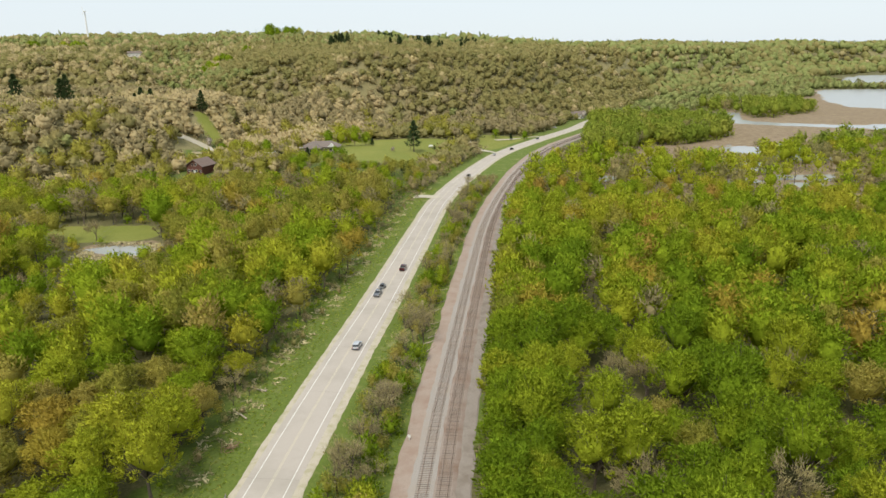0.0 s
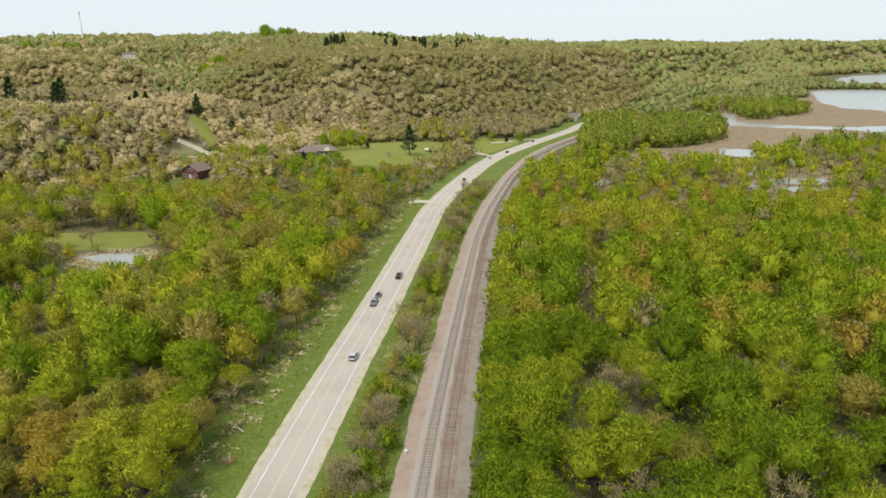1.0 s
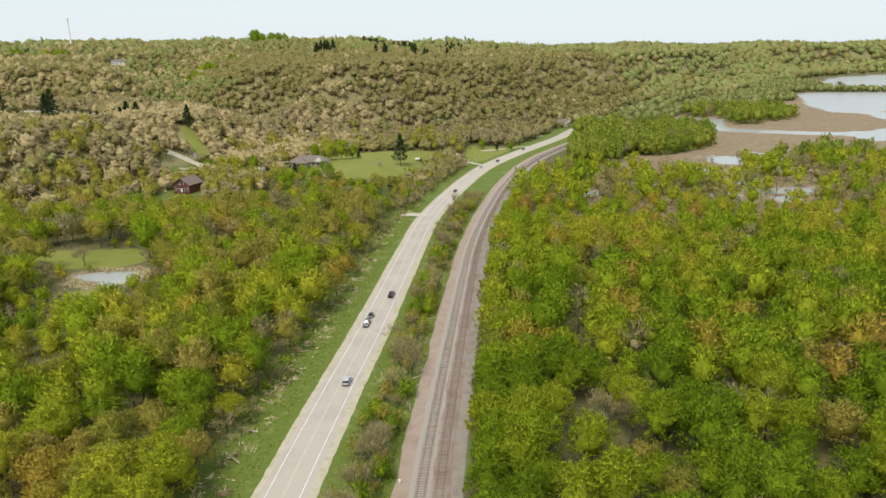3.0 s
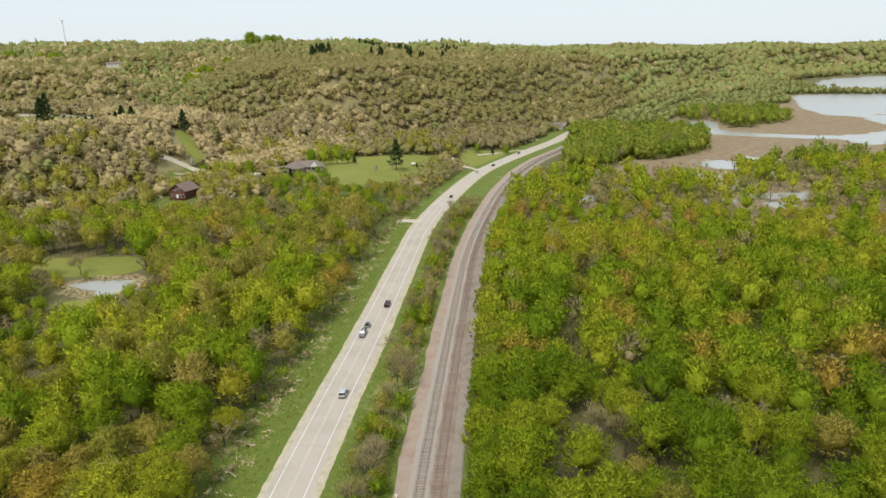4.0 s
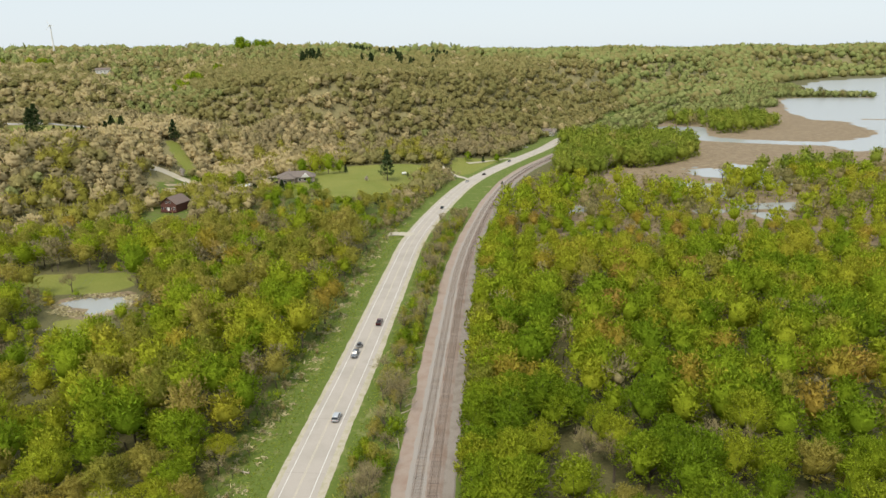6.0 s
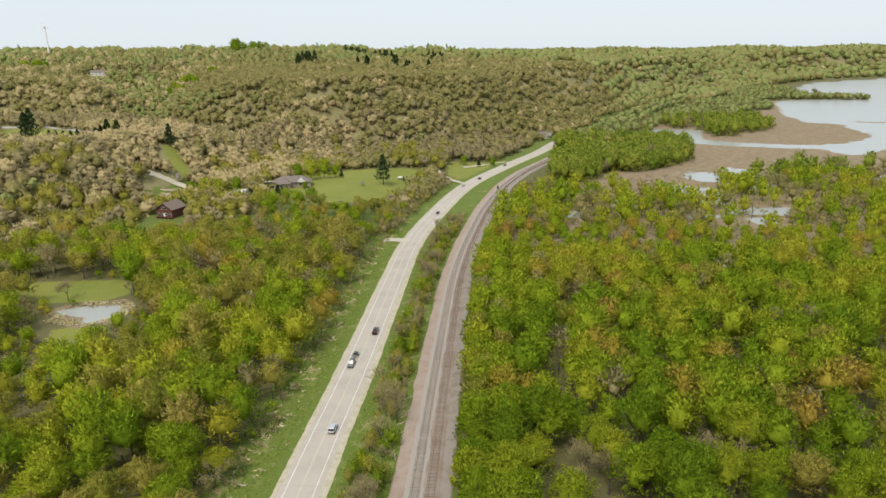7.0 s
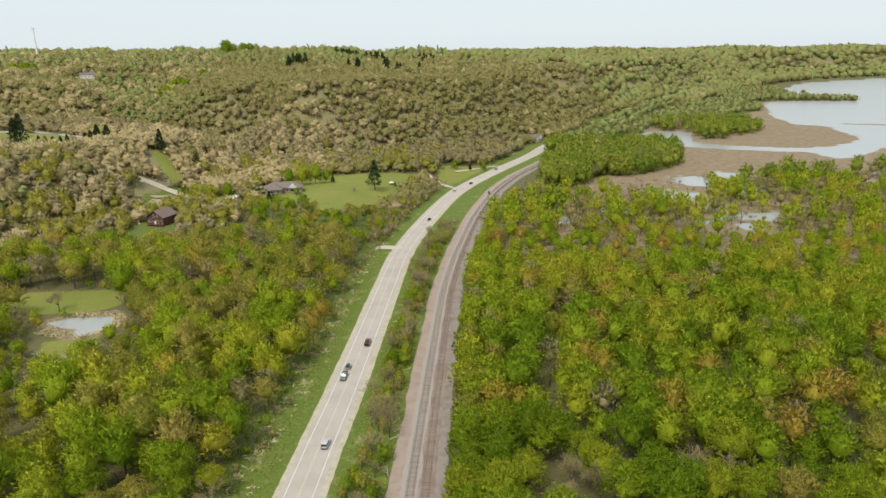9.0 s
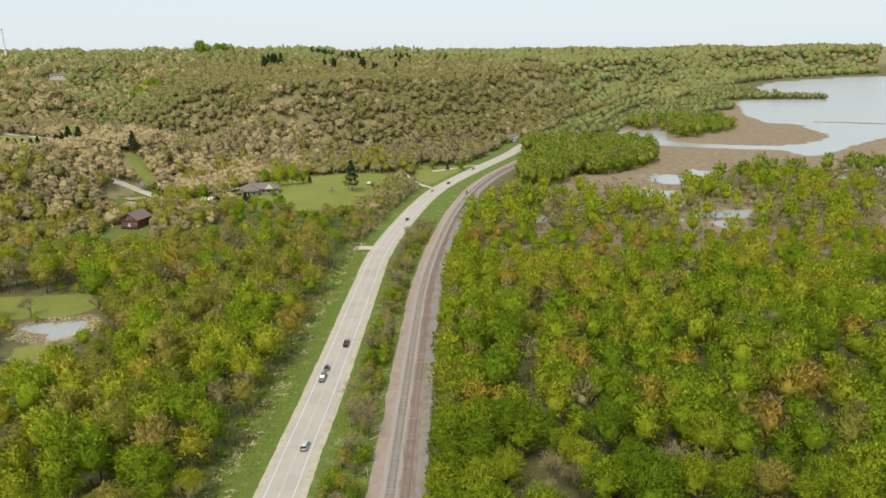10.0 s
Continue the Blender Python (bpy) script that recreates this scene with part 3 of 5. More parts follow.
def railway(offset, top, label):
    t = thing("railway_track", Matrix.Identity(4), label, "railway track", "railway tracks")
    line = beside(NEAR, offset)
    for side in (-0.75, 0.75):
        prof = [(side - 0.075, top), (side - 0.02, top + 0.03), (side - 0.04, top + 0.13), (side - 0.04, top + 0.18), (side + 0.04, top + 0.18), (side + 0.04, top + 0.13), (side + 0.02, top + 0.03), (side + 0.075, top)]
        sweep("rail", line, prof, RAIL_MAT, t, lift=np.zeros(len(line)), closed=True)
    # timber ties: alike pieces that share one mesh
    seg = np.linalg.norm(np.diff(line, axis=0), axis=1)
    run = np.concatenate([[0], np.cumsum(seg)])
    r = random.Random(5 + int(offset))
    bm = boxes((-1.3, -0.115, -0.12, 1.3, 0.115, 0.03), bevel=0.012)
    me = bpy.data.meshes.new("tie")
    bm.to_mesh(me)
    bm.free()
    me.materials.append(TIE_MAT)
    rest_v, rest_f = [], []
    s, k = 0.0, 0
    while s < run[-1] - 1:
        x, y = np.interp(s, run, line[:, 0]), np.interp(s, run, line[:, 1])
        x2, y2 = np.interp(s + 1, run, line[:, 0]), np.interp(s + 1, run, line[:, 1])
        yaw = math.atan2(y2 - y, x2 - x) - math.pi / 2 + r.uniform(-0.03, 0.03)
        m = Matrix.LocRotScale((x, y, top - 0.01 + r.uniform(-0.01, 0.012)), Euler((0, 0, yaw)), None)
        if 100 < y and k < 260:
            ob = new("tie", me)
            ob.parent, ob.matrix_basis = t, m
            k += 1
        else:
            b = len(rest_v)
            rest_v += [tuple(m @ Vector(c)) for c in ((-1.3, -0.115, -0.1), (1.3, -0.115, -0.1), (1.3, 0.115, -0.1), (-1.3, 0.115, -0.1), (-1.3, -0.115, 0.03), (1.3, -0.115, 0.03), (1.3, 0.115, 0.03), (-1.3, 0.115, 0.03))]
            rest_f += [tuple(b + i for i in f) for f in ((4, 5, 6, 7), (0, 1, 5, 4), (1, 2, 6, 5), (2, 3, 7, 6), (3, 0, 4, 7))]
        s += 0.58
    rest = link_mesh("far_tie", rest_v, rest_f, TIE_MAT, t)
    rest["kind"] = "stuff"
    return t


railway(-3.8, 0.25, "older railway track with ties half sunk in grey ballast")
railway(0.0, 0.32, "railway track with rusty rails on dark timber ties")

# ---------------------------------------------------------------- trees


def tube(p0, p1, r0, r1, sides=5):
    """A tapered limb as triangles."""
    p0, p1 = np.array(p0, float), np.array(p1, float)
    d = p1 - p0
    d = d / (np.linalg.norm(d) + 1e-9)
    u = np.cross(d, (0.3, 0.9, 0.1))
    u /= np.linalg.norm(u) + 1e-9
    v = np.cross(d, u)
    a = np.arange(sides) * 2 * np.pi / sides
    ring = np.cos(a)[:, None] * u + np.sin(a)[:, None] * v
    lo, hi = p0 + ring * r0, p1 + ring * r1
    lo2, hi2 = np.roll(lo, -1, 0), np.roll(hi, -1, 0)
    nought = np.zeros_like(lo)
    return np.concatenate([np.stack([lo, lo2, hi, nought, nought, nought], 1), np.stack([hi, lo2, hi2, nought, nought, nought], 1)])


def unit(rng, n):
    v = rng.normal(size=(n, 3))
    return v / np.linalg.norm(v, axis=1)[:, None]


def leaves_at(rng, pos, way, size, slim=0.55, normal=None, loose=0.75):
    """Leaf sprays: slim triangles at pos that point along way."""
    n = len(pos)
    w = way + loose * unit(rng, n)
    w /= np.linalg.norm(w, axis=1)[:, None]
    side = np.cross(w, unit(rng, n))
    side /= np.linalg.norm(side, axis=1)[:, None] + 1e-9
    s = size * rng.uniform(0.6, 1.35, (n, 1))
    nrm = np.zeros_like(pos) if normal is None else normal + 0.22 * unit(rng, n)
    return np.stack([pos - w * s * 0.45 - side * s * slim * 0.5, pos - w * s * 0.30 + side * s * slim * 0.55, pos + w * s * 0.75, nrm, nrm, nrm], 1)


def facets(level):
    """A round form in triangles: 8, 32 or 128 of them."""
    e = np.eye(3)
    tri = [(a * e[0], b * e[1], c * e[2]) for a in (1, -1) for b in (1, -1) for c in (1, -1)]
    for _ in range(level):
        nxt = []
        for a, b, c in tri:
            ab, bc, ca = (a + b), (b + c), (c + a)
            ab, bc, ca = (v / np.linalg.norm(v) for v in (ab, bc, ca))
            nxt += [(a, ab, ca), (ab, b, bc), (ca, bc, c), (ab, bc, ca)]
        tri = nxt
    return np.array(tri)


FACETS = [facets(0), facets(1), facets(2)]


def clump(rng, centre, radius, squash, level, middle, spread, soft=0.55):
    """A lumpy mass of foliage round a limb's end, with soft normals."""
    f = FACETS[level]
    a = rng.uniform(0, 6.28, 3)
    bump = 1 + 0.16 * np.sin(3.1 * f[..., :1] + a[0]) + 0.16 * np.sin(3.7 * f[..., 1:2] + a[1]) + 0.12 * np.sin(4.3 * f[..., 2:] + 2 * f[..., :1] + a[2])
    p = centre + f * bump * radius * np.array([1, 1, squash])
    nrm = f + soft * (p - middle) / spread
    return np.concatenate([p, nrm], 1)


def plumed(seed, height, radius, plumes, leaves, size, low=0.25, limbs=True, slim=0.45, rough=0.35, heart=1, fill=0.50, lobes=0, tuft=1.0, calm=0.0):
    """A tapered trunk with limbs, and a domed, lobed crown of small upswept plumes of leaves, ragged at their tips."""
    rng = np.random.default_rng(seed)
    k = plumes
    dome = max(1, int(k * 0.76))
    i = np.arange(k)
    top = i < dome
    az = i * 2.39996 + rng.uniform(0, 6.28) + rng.normal(0, 0.15, k)
    a = rng.uniform(0, 6.28, 3)
    reach = np.where(top, np.sqrt((i + 0.4) / dome) * 0.90, rng.uniform(0.80, 0.98, k))
    lobe = 0.6 * np.sin(3 * az + a[0]) * reach + 0.5 * np.sin(2 * az + a[1] + 5 * reach) + 0.5 * np.sin(5 * az + a[2] - 6 * reach) * reach
    tall = np.where(top, low + (1 - low) * np.sqrt(1 - (0.90 * reach) ** 2), low + (1 - low) * rng.uniform(0.12, 0.42, k)) * (1 + 0.07 * lobe) * rng.uniform(0.93, 1.04, k)
    flat = np.stack([np.cos(az), np.sin(az), 0 * az], 1)
    tip = flat * (reach * radius * (1 + 0.12 * lobe))[:, None] + np.stack([0 * az, 0 * az, tall * height], 1)
    middle = np.array([0, 0, height * (0.42 + 0.4 * low)])
    axis = flat * (0.95 * reach)[:, None] + (0, 0, 0.85) + rng.normal(0, 0.2, (k, 3))
    axis /= np.linalg.norm(axis, axis=1)[:, None]
    gap = radius * math.sqrt(6.3 / k)
    length = gap * rng.uniform(1.1, 1.9, k) * tuft
    wide = gap * rng.uniform(0.50, 0.78, k)
    which = rng.choice(k, leaves, p=length * wide / (length * wide).sum())
    s = rng.uniform(0, 1, leaves) ** 0.8
    side = unit(rng, leaves)
    side -= axis[which] * (side * axis[which]).sum(1)[:, None]
    side /= np.linalg.norm(side, axis=1)[:, None] + 1e-9
    out = wide[which] * np.minimum(1, (s / 0.7)) ** 0.7 * np.sqrt(rng.uniform(0.15, 1.15, leaves))
    pos = tip[which] - axis[which] * (s * length[which])[:, None] + side * out[:, None]
    way = axis[which] * 0.9 + side * 0.6
    lift = side * 0.40 + axis[which] * (0.55 * (1 - s))[:, None] + 0.9 * (pos - middle) / radius
    lift = lift / (np.linalg.norm(lift, axis=1)[:, None] + 1e-9) + rough * unit(rng, leaves) + (0, 0, calm)
    crown = [leaves_at(rng, pos, way, size, slim, lift, 0.45)]
    # the inner mass of twigs and leaves behind the plumes
    if fill:
        crown.append(clump(rng, middle, radius * fill, (height - middle[2]) / radius, heart, middle, radius, 1.0))
    for c in tip[np.linspace(0, k - 1, lobes).astype(int)]:
        crown.append(clump(rng, middle + (c - middle) * 0.55, radius * 0.29, 0.8, 0, middle, radius, 1.0))
    lean = rng.normal(0, 0.02, 2) * height
    fork = np.array([lean[0], lean[1], height * rng.uniform(0.22, 0.32)])
    thick = height * 0.016
    wood = [tube((0, 0, -0.6), fork, thick * 1.5, thick * 0.75, 6 if limbs else 3)]
    if limbs:
        for a, b, c in zip(tip[::5], axis[::5], length[::5]):
            end = a - b * c * 0.5
            elbow = fork + (end - fork) * 0.5 + rng.normal(0, 0.02, 3) * height
            wood += [tube(fork, elbow, thick * 0.45, thick * 0.25, 3), tube(elbow, end, thick * 0.25, thick * 0.08, 3)]
    return np.concatenate(crown).astype(np.float32), np.concatenate(wood).astype(np.float32)


def bare(seed, height, radius, twigs=700, size=0.8):
    """A leafless tree: limbs that fork twice, with a haze of fine twigs."""
    rng = np.random.default_rng(seed)
    wood, tips = [], []
    fork = np.array([0, 0, height * 0.25])
    th = height * 0.016
    wood.append(tube((0, 0, -0.5), fork, th * 1.4, th, 6))
    for _ in range(7):
        d = unit(rng, 1)[0]
        d[2] = abs(d[2]) + 0.7
        d /= np.linalg.norm(d)
        e = fork + d * np.array([radius, radius, height * 0.42]) * rng.uniform(0.6, 0.9)
        wood.append(tube(fork, e, th * 0.6, th * 0.3, 4))
        for _ in range(4):
            d2 = d + unit(rng, 1)[0] * 0.8
            d2[2] = max(d2[2], 0.05)
            f = e + d2 / np.linalg.norm(d2) * radius * rng.uniform(0.35, 0.7)
            wood.append(tube(e, f, th * 0.28, th * 0.08, 3))
            tips.append((e, f, d2))
    which = rng.integers(0, len(tips), twigs)
    e, f, d2 = (np.array([tips[i][k] for i in which]) for k in range(3))
    pos = e + (f - e) * rng.uniform(0.2, 1.15, (twigs, 1)) + rng.normal(0, radius * 0.10, (twigs, 3))
    return leaves_at(rng, pos, d2 + (0, 0, 0.4), size, 0.16), np.concatenate(wood)


def conifer(seed, height, radius, sprays, size, ragged=0.25):
    """A dark evergreen in tiers of drooping boughs."""
    rng = np.random.default_rng(seed)
    h = rng.uniform(0.12, 1.0, sprays) ** 0.8
    a = rng.uniform(0, 6.283, sprays)
    tier = 1 + ragged * np.sin(h * 38 + seed) + ragged * np.sin(3 * a + h * 9 + seed)
    rad = radius * (1.02 - h) ** 0.72 * tier * np.sqrt(rng.uniform(0.35, 1, sprays))
    pos = np.stack([np.cos(a) * rad, np.sin(a) * rad, h * height], 1)
    out = np.stack([np.cos(a), np.sin(a), np.full(sprays, 0.12)], 1)
    wood = tube((0, 0, -0.5), (0, 0, height * 0.95), height * 0.018, 0.04, 6)
    return leaves_at(rng, pos, out, size, 0.5), wood


def tree_meshes(made, leaf_mat, name, shift=0.15):
    crown, wood = made
    return tri_mesh(name + "_crown", crown, [leaf_mat], shift=shift), tri_mesh(name + "_trunk", wood, [BARK])


def plant(meshes, m, label, category="tree", group="", name="tree", crown_name="crown"):
    t = thing(name, m, label, category, group)
    for nm, me in zip((crown_name, "trunk"), meshes):
        ob = new(nm, me)
        ob.parent = t
    return t


def at(x, y, yaw=0.0, s=1.0, sz=None, dz=0.0):
    return Matrix.LocRotScale((x, y, float(ground_z(x, y)) + dz), Euler((0, 0, yaw)), (s, s, sz or s))


def scatter(x0, x1, y0, y1, gap, seed, jitter=0.42):
    rng = np.random.default_rng(seed)
    xs, ys = np.meshgrid(np.arange(x0, x1, gap), np.arange(y0, y1, gap * 0.87))
    xs = xs + (np.arange(xs.shape[0]) % 2)[:, None] * gap / 2
    p = np.stack([xs.ravel(), ys.ravel()], 1)
    p += rng.uniform(-jitter, jitter, p.shape) * gap
    return p


def wedge(p, margin=40):
    """The part of the valley that opens to the north of the river bend."""
    return np.abs(p[:, 0]) < (p[:, 1] - 5) * 0.70 + margin


def woods(name, plants, kinds, label, seed):
    """Many trees as one object. plants: rows x, y, scale, kind, tone; kinds: (crown, wood, leaf material) of each kind."""
    rng = np.random.default_rng(seed)
    parts, idx, tones, mats = [], [], [], [BARK]
    for k, (crown, wood, mat) in enumerate(kinds):
        rows = plants[plants[:, 3] == k]
        if mat not in mats:
            mats.append(mat)
        if not len(rows):
            continue
        z = ground_z(rows[:, 0], rows[:, 1]) - 0.2
        yaw = rng.uniform(0, 6.283, len(rows))
        c, s = np.cos(yaw), np.sin(yaw)
        for shape, mi in ((crown, mats.index(mat)), (wood, 0)):
            if shape is None:
                continue
            t = shape[None] * rows[:, 2][:, None, None, None]
            w = np.empty_like(t)
            w[..., 0] = t[..., 0] * c[:, None, None] - t[..., 1] * s[:, None, None]
            w[..., 1] = t[..., 0] * s[:, None, None] + t[..., 1] * c[:, None, None]
            w[..., 2] = t[..., 2]
            w[:, :, :3, 2] *= rng.uniform(0.85, 1.15, len(rows))[:, None, None]
            w[:, :, :3] += np.column_stack([rows[:, :2], z])[:, None, None]
            parts.append(w.reshape(-1, 6, 3))
            idx.append(np.full(len(parts[-1]), mi))
            tones.append(np.repeat(rows[:, 4], len(shape)))
    ob = new(name, tri_mesh(name, np.concatenate(parts), mats, np.concatenate(idx), np.concatenate(tones)))
    return tagged(ob, label, "woods", kind="stuff")


def clear_of(p, pad=0.0):
    """Places where trees stand: off the lanes, the lawns, the water and the houses."""
    x, y = p[:, 0], p[:, 1]
    dr, dt = dist(x, y, ROAD_FINE), dist(x, y, RAIL_FINE)
    ok = (dr < np.where(y > 880, -12, -19) - pad) | (dt > 8.6 + pad) | ((dr > 9) & (y > 760))
    for ring in LAWNS:
        ok &= dist(x, y, ring, True) > 3 + pad
    ok &= lanes_away(x, y) > 5 + pad
    ok &= ground_z(x, y) > WATER_Z + 0.15
    for hx, hy, r in ((-149, 442, 13), (-90, 525, 17), (-122, 489, 8), (-162, 500, 13), (-460, 1090, 16), (155, 850, 12)):
        ok &= np.hypot(x - hx, y - hy) > r + pad
    # the cut below the barn and the view to the pond
    for ex, ey, er, es in ((-147, 414, 13, 26), (-166, 495, 18, 26), (-302, 592, 58, 30), (-182, 516, 10, 14), (-118, 490, 12, 14), (-186, 530, 8, 8), (-268, 618, 40, 22), (-138, 506, 20, 12), (-172, 532, 15, 11), (-78, 560, 20, 14), (-454, 1074, 15, 14)):
        ok &= np.hypot((x - ex) / er, (y - ey) / es) > 1
    ok &= ~(np.hypot((x + 138) / 23, (y - 290) / 27) < 1)
    ok &= ~(np.hypot((x + 127) / 13, (y - 245) / 22) < 1)
    ok &= ~(np.hypot((x + 148) / 12, (y - 230) / 13) < 1)
    return ok


tone_at = lambda p, rng: (0.30 + 0.20 * waves(p[:, 0], p[:, 1], 70, 3) + rng.normal(0, 0.14, len(p))).clip(0.0, 0.97)

# --- the floodplain woods
NEAR_KINDS = [plumed(100 + i, h, r, 170, 4200, 0.56, lo, heart=2, rough=0.5, fill=0.46, tuft=1.35) for i, (h, r, lo) in enumerate([(18, 7.0, 0.42), (17, 6.4, 0.44), (19, 7.6, 0.42), (16, 6.2, 0.40), (17, 6.9, 0.46)])]
near_meshes = [tree_meshes(k, GREEN, "broadleaf_tree", -0.17) for k in NEAR_KINDS]
near_meshes += [tree_meshes(NEAR_KINDS[1], SPRING_OLIVE, "olive_tree", 0.1), tree_meshes(NEAR_KINDS[4], RUST, "rust_tree", -0.2), tree_meshes(bare(107, 19, 6.0, 1500, 0.95), TWIG, "bare_tree")]
near_meshes += [tree_meshes(k, GREEN, "yellow_green_tree", 0.08) for k in NEAR_KINDS]
NEAR_LABELS = ["tall floodplain maple in fresh yellow-green spring leaf"] * 5 + ["floodplain tree with yellow-olive opening leaves", "floodplain tree with rusty orange young leaves", "leafless grey-brown floodplain tree with fine twigs"] + ["roadside floodplain tree in yellow-green spring leaf"] * 5
rng = np.random.default_rng(3)

flood = np.concatenate([q[(q[:, 0] > 0.085 * q[:, 1] - 25) == side] for q, side in ((scatter(-260, 300, 62, 480, 9.7, 21, 0.36), True), (scatter(-260, 300, 62, 480, 8.9, 22, 0.38), False))])
# the wood's edge follows the railway
rim_rng = np.random.default_rng(23)
rows_of = []
for line, off in ((TRACK, 11.0), (TRACK, 18.0)):
    run = spline(line[(line[:, 1] > 60) & (line[:, 1] < 470)][::2], 8.2)
    rows_of.append(beside(run, off) + rim_rng.uniform(-1.6, 1.6, (len(run), 2)))
rim = np.concatenate(rows_of + [np.array([(33.0, 142.0), (36.0, 152.0), (57.0, 141.0), (70.0, 148.0), (76.0, 141.0)])])
apart = np.min(np.hypot(flood[:, None, 0] - rim[None, :, 0], flood[:, None, 1] - rim[None, :, 1]), axis=1)
flood = np.concatenate([flood[apart > 6.5], rim])
flood = flood[wedge(flood, 25) & clear_of(flood)]
fx, fy = flood[:, 0], flood[:, 1]
fdt, fdr = dist(fx, fy, RAIL_FINE), dist(fx, fy, ROAD_FINE)
east = fdt > 0
# the dense wood ends at the backwater, where clumps stand in open water
edge = 402 - 0.12 * np.maximum(fx - 40, 0)
keep = np.where(east, fy < edge + 6 * waves(fx, fy, 45, 1), (fy < 470) & ~((fx < -100) & (fy > 385)))
keep &= np.hypot((fx - 88) / 6, (fy - 135) / 11) > 1
flood, fdt, fdr, east = flood[keep], fdt[keep], fdr[keep], east[keep]
fx, fy = flood[:, 0], flood[:, 1]
size = np.where(east, 0.98, 0.98) * rng.uniform(0.8, 1.15, len(flood))
size = np.where(east & (fdt < 18), size * 0.9, size)
size = np.where(east & (fy > 335 - 0.12 * np.maximum(fx - 40, 0)), size * 0.66, size)
size = np.where(~east & (fdr > -30), size * 0.88, size)
size = np.where(~east & (fy > 395), size * 0.62, size)
# young, lower growth on the damp ground south of the pond
damp = np.abs(dist(fx, fy, [(-140, 300), (-96, 212)]))
size = np.where((damp < 20) & (fy < 292), size * np.clip(0.25 + (284 - fy) / 85, 0.3, 1), size)
by_pole = (np.abs(dist(fx, fy, [(-146, 262), (-108, 190)])) < 9) & (fy < 262)
size = np.where(by_pole, size * 0.62, size)
order = np.argsort(np.hypot(fx, fy - 11))
single = np.zeros(len(flood), bool)
single[order[:225]] = True
SPECIAL = [(46, 122, 5), (-79, 135, 6), (-72, 128, 6), (-65, 146, 7), (124, 192, 6), (58, 219, 6), (29, 193, 6), (33, 130, 7), (70, 165, 7), (90, 150, 5), (-48, 128, 7), (-75, 150, 5)]
first = {}
for i in order[:225]:
    u = rng.random()
    k = int(rng.integers(0, 5)) + (0 if east[i] else 8) if u < (0.91 if east[i] else 0.70) else 5 if u < 0.955 else 6 if u < 0.965 else 7
    for sx, sy, sk in SPECIAL:
        if math.hypot(fx[i] - sx, fy[i] - sy) < 5:
            k = sk
    wide = size[i] * (1.0 if east[i] else 1.08)
    m = at(fx[i], fy[i], rng.uniform(0, 6.28), wide, size[i] * rng.uniform(0.9, 1.08) * (1.0 if east[i] else 0.92))
    if k not in first:
        first[k] = plant(near_meshes[k], m, NEAR_LABELS[k], "tree", "floodplain trees")
    else:
        copy_thing(first[k], m)
rest = np.nonzero(~single)[0]
flood_tone = tone_at(flood, rng) + np.where(east, -0.06 + 0.32 * ease(170, 380, fy), np.where(fy > 270, 0.06, 0.12)) + rng.normal(0, 0.17, len(flood))
MID_KINDS = [(*plumed(200 + i, h, r, 64, 820, 0.95, lo, limbs=False, slim=0.55, rough=0.45, tuft=1.25), GREEN) for i, (h, r, lo) in enumerate([(17, 7.0, 0.40), (16.5, 6.4, 0.44), (18, 7.4, 0.40), (15, 6.2, 0.38)])]
MID_KINDS += [(*plumed(220, 15.5, 5.4, 30, 420, 1.0, 0.38, limbs=False, slim=0.3, fill=0.22), TWIG), (*plumed(222, 16.5, 6.3, 56, 760, 0.92, 0.42, limbs=False, slim=0.5, fill=0.4, tuft=1.25), SPRING_OLIVE), (*plumed(223, 17, 6.3, 56, 760, 0.92, 0.42, limbs=False, slim=0.5, fill=0.4, tuft=1.25), RUST)]
kind = rng.integers(0, 4, len(rest)).astype(float)
odd = rng.random(len(rest))
kind[odd < 0.05] = 4
far_west = ~east[rest] & (fy[rest] > 270)
kind[(odd > 0.05) & (odd < np.where(east[rest], 0.13, np.where(far_west, 0.50, 0.24)))] = 5
kind[(odd > 0.89) & far_west] = 4
kind[odd > np.where(east[rest], 0.975, 0.985)] = 6
for sx, sy, sk in SPECIAL + [(118, 190, 6), (128, 196, 6), (-34, 258, 6), (41, 339, 6), (58, 219, 6)]:
    if sk == 6:
        kind[np.hypot(fx[rest] - sx, fy[rest] - sy) < 5.5] = 6
woods("floodplain_woods", np.column_stack([fx[rest], fy[rest], size[rest], kind, flood_tone[rest]]), MID_KINDS, "floodplain woods in fresh yellow-green spring leaf", 4)

# --- clumps in the backwater, the grove, the islets and the shore
lag = np.concatenate([scatter(30, 520, 335, 640, 12.5, 31), scatter(75, 300, 560, 860, 10.5, 32), scatter(180, 1100, 800, 1950, 15, 33)])
lag = lag[wedge(lag) & clear_of(lag)]
x, y = lag[:, 0], lag[:, 1]
dt = dist(x, y, RAIL_FINE)
GROVE = [(112, 572), (135, 560), (170, 610), (196, 612), (235, 635), (262, 668), (288, 740), (280, 800), (230, 850), (190, 800), (130, 655)]
ISLET = [(340, 872), (348, 852), (366, 842), (393, 848), (436, 882), (474, 930), (498, 994), (470, 1040), (410, 1030), (350, 1000)]
MIDS = [(235, 850), (300, 905), (345, 995), (420, 1030), (560, 1180), (640, 1240), (660, 1420), (560, 1420), (430, 1180), (330, 1040), (240, 900)]
POINT = [(640, 1400), (760, 1440), (905, 1405), (915, 1430), (850, 1560), (960, 1830), (900, 1900), (760, 1760)]
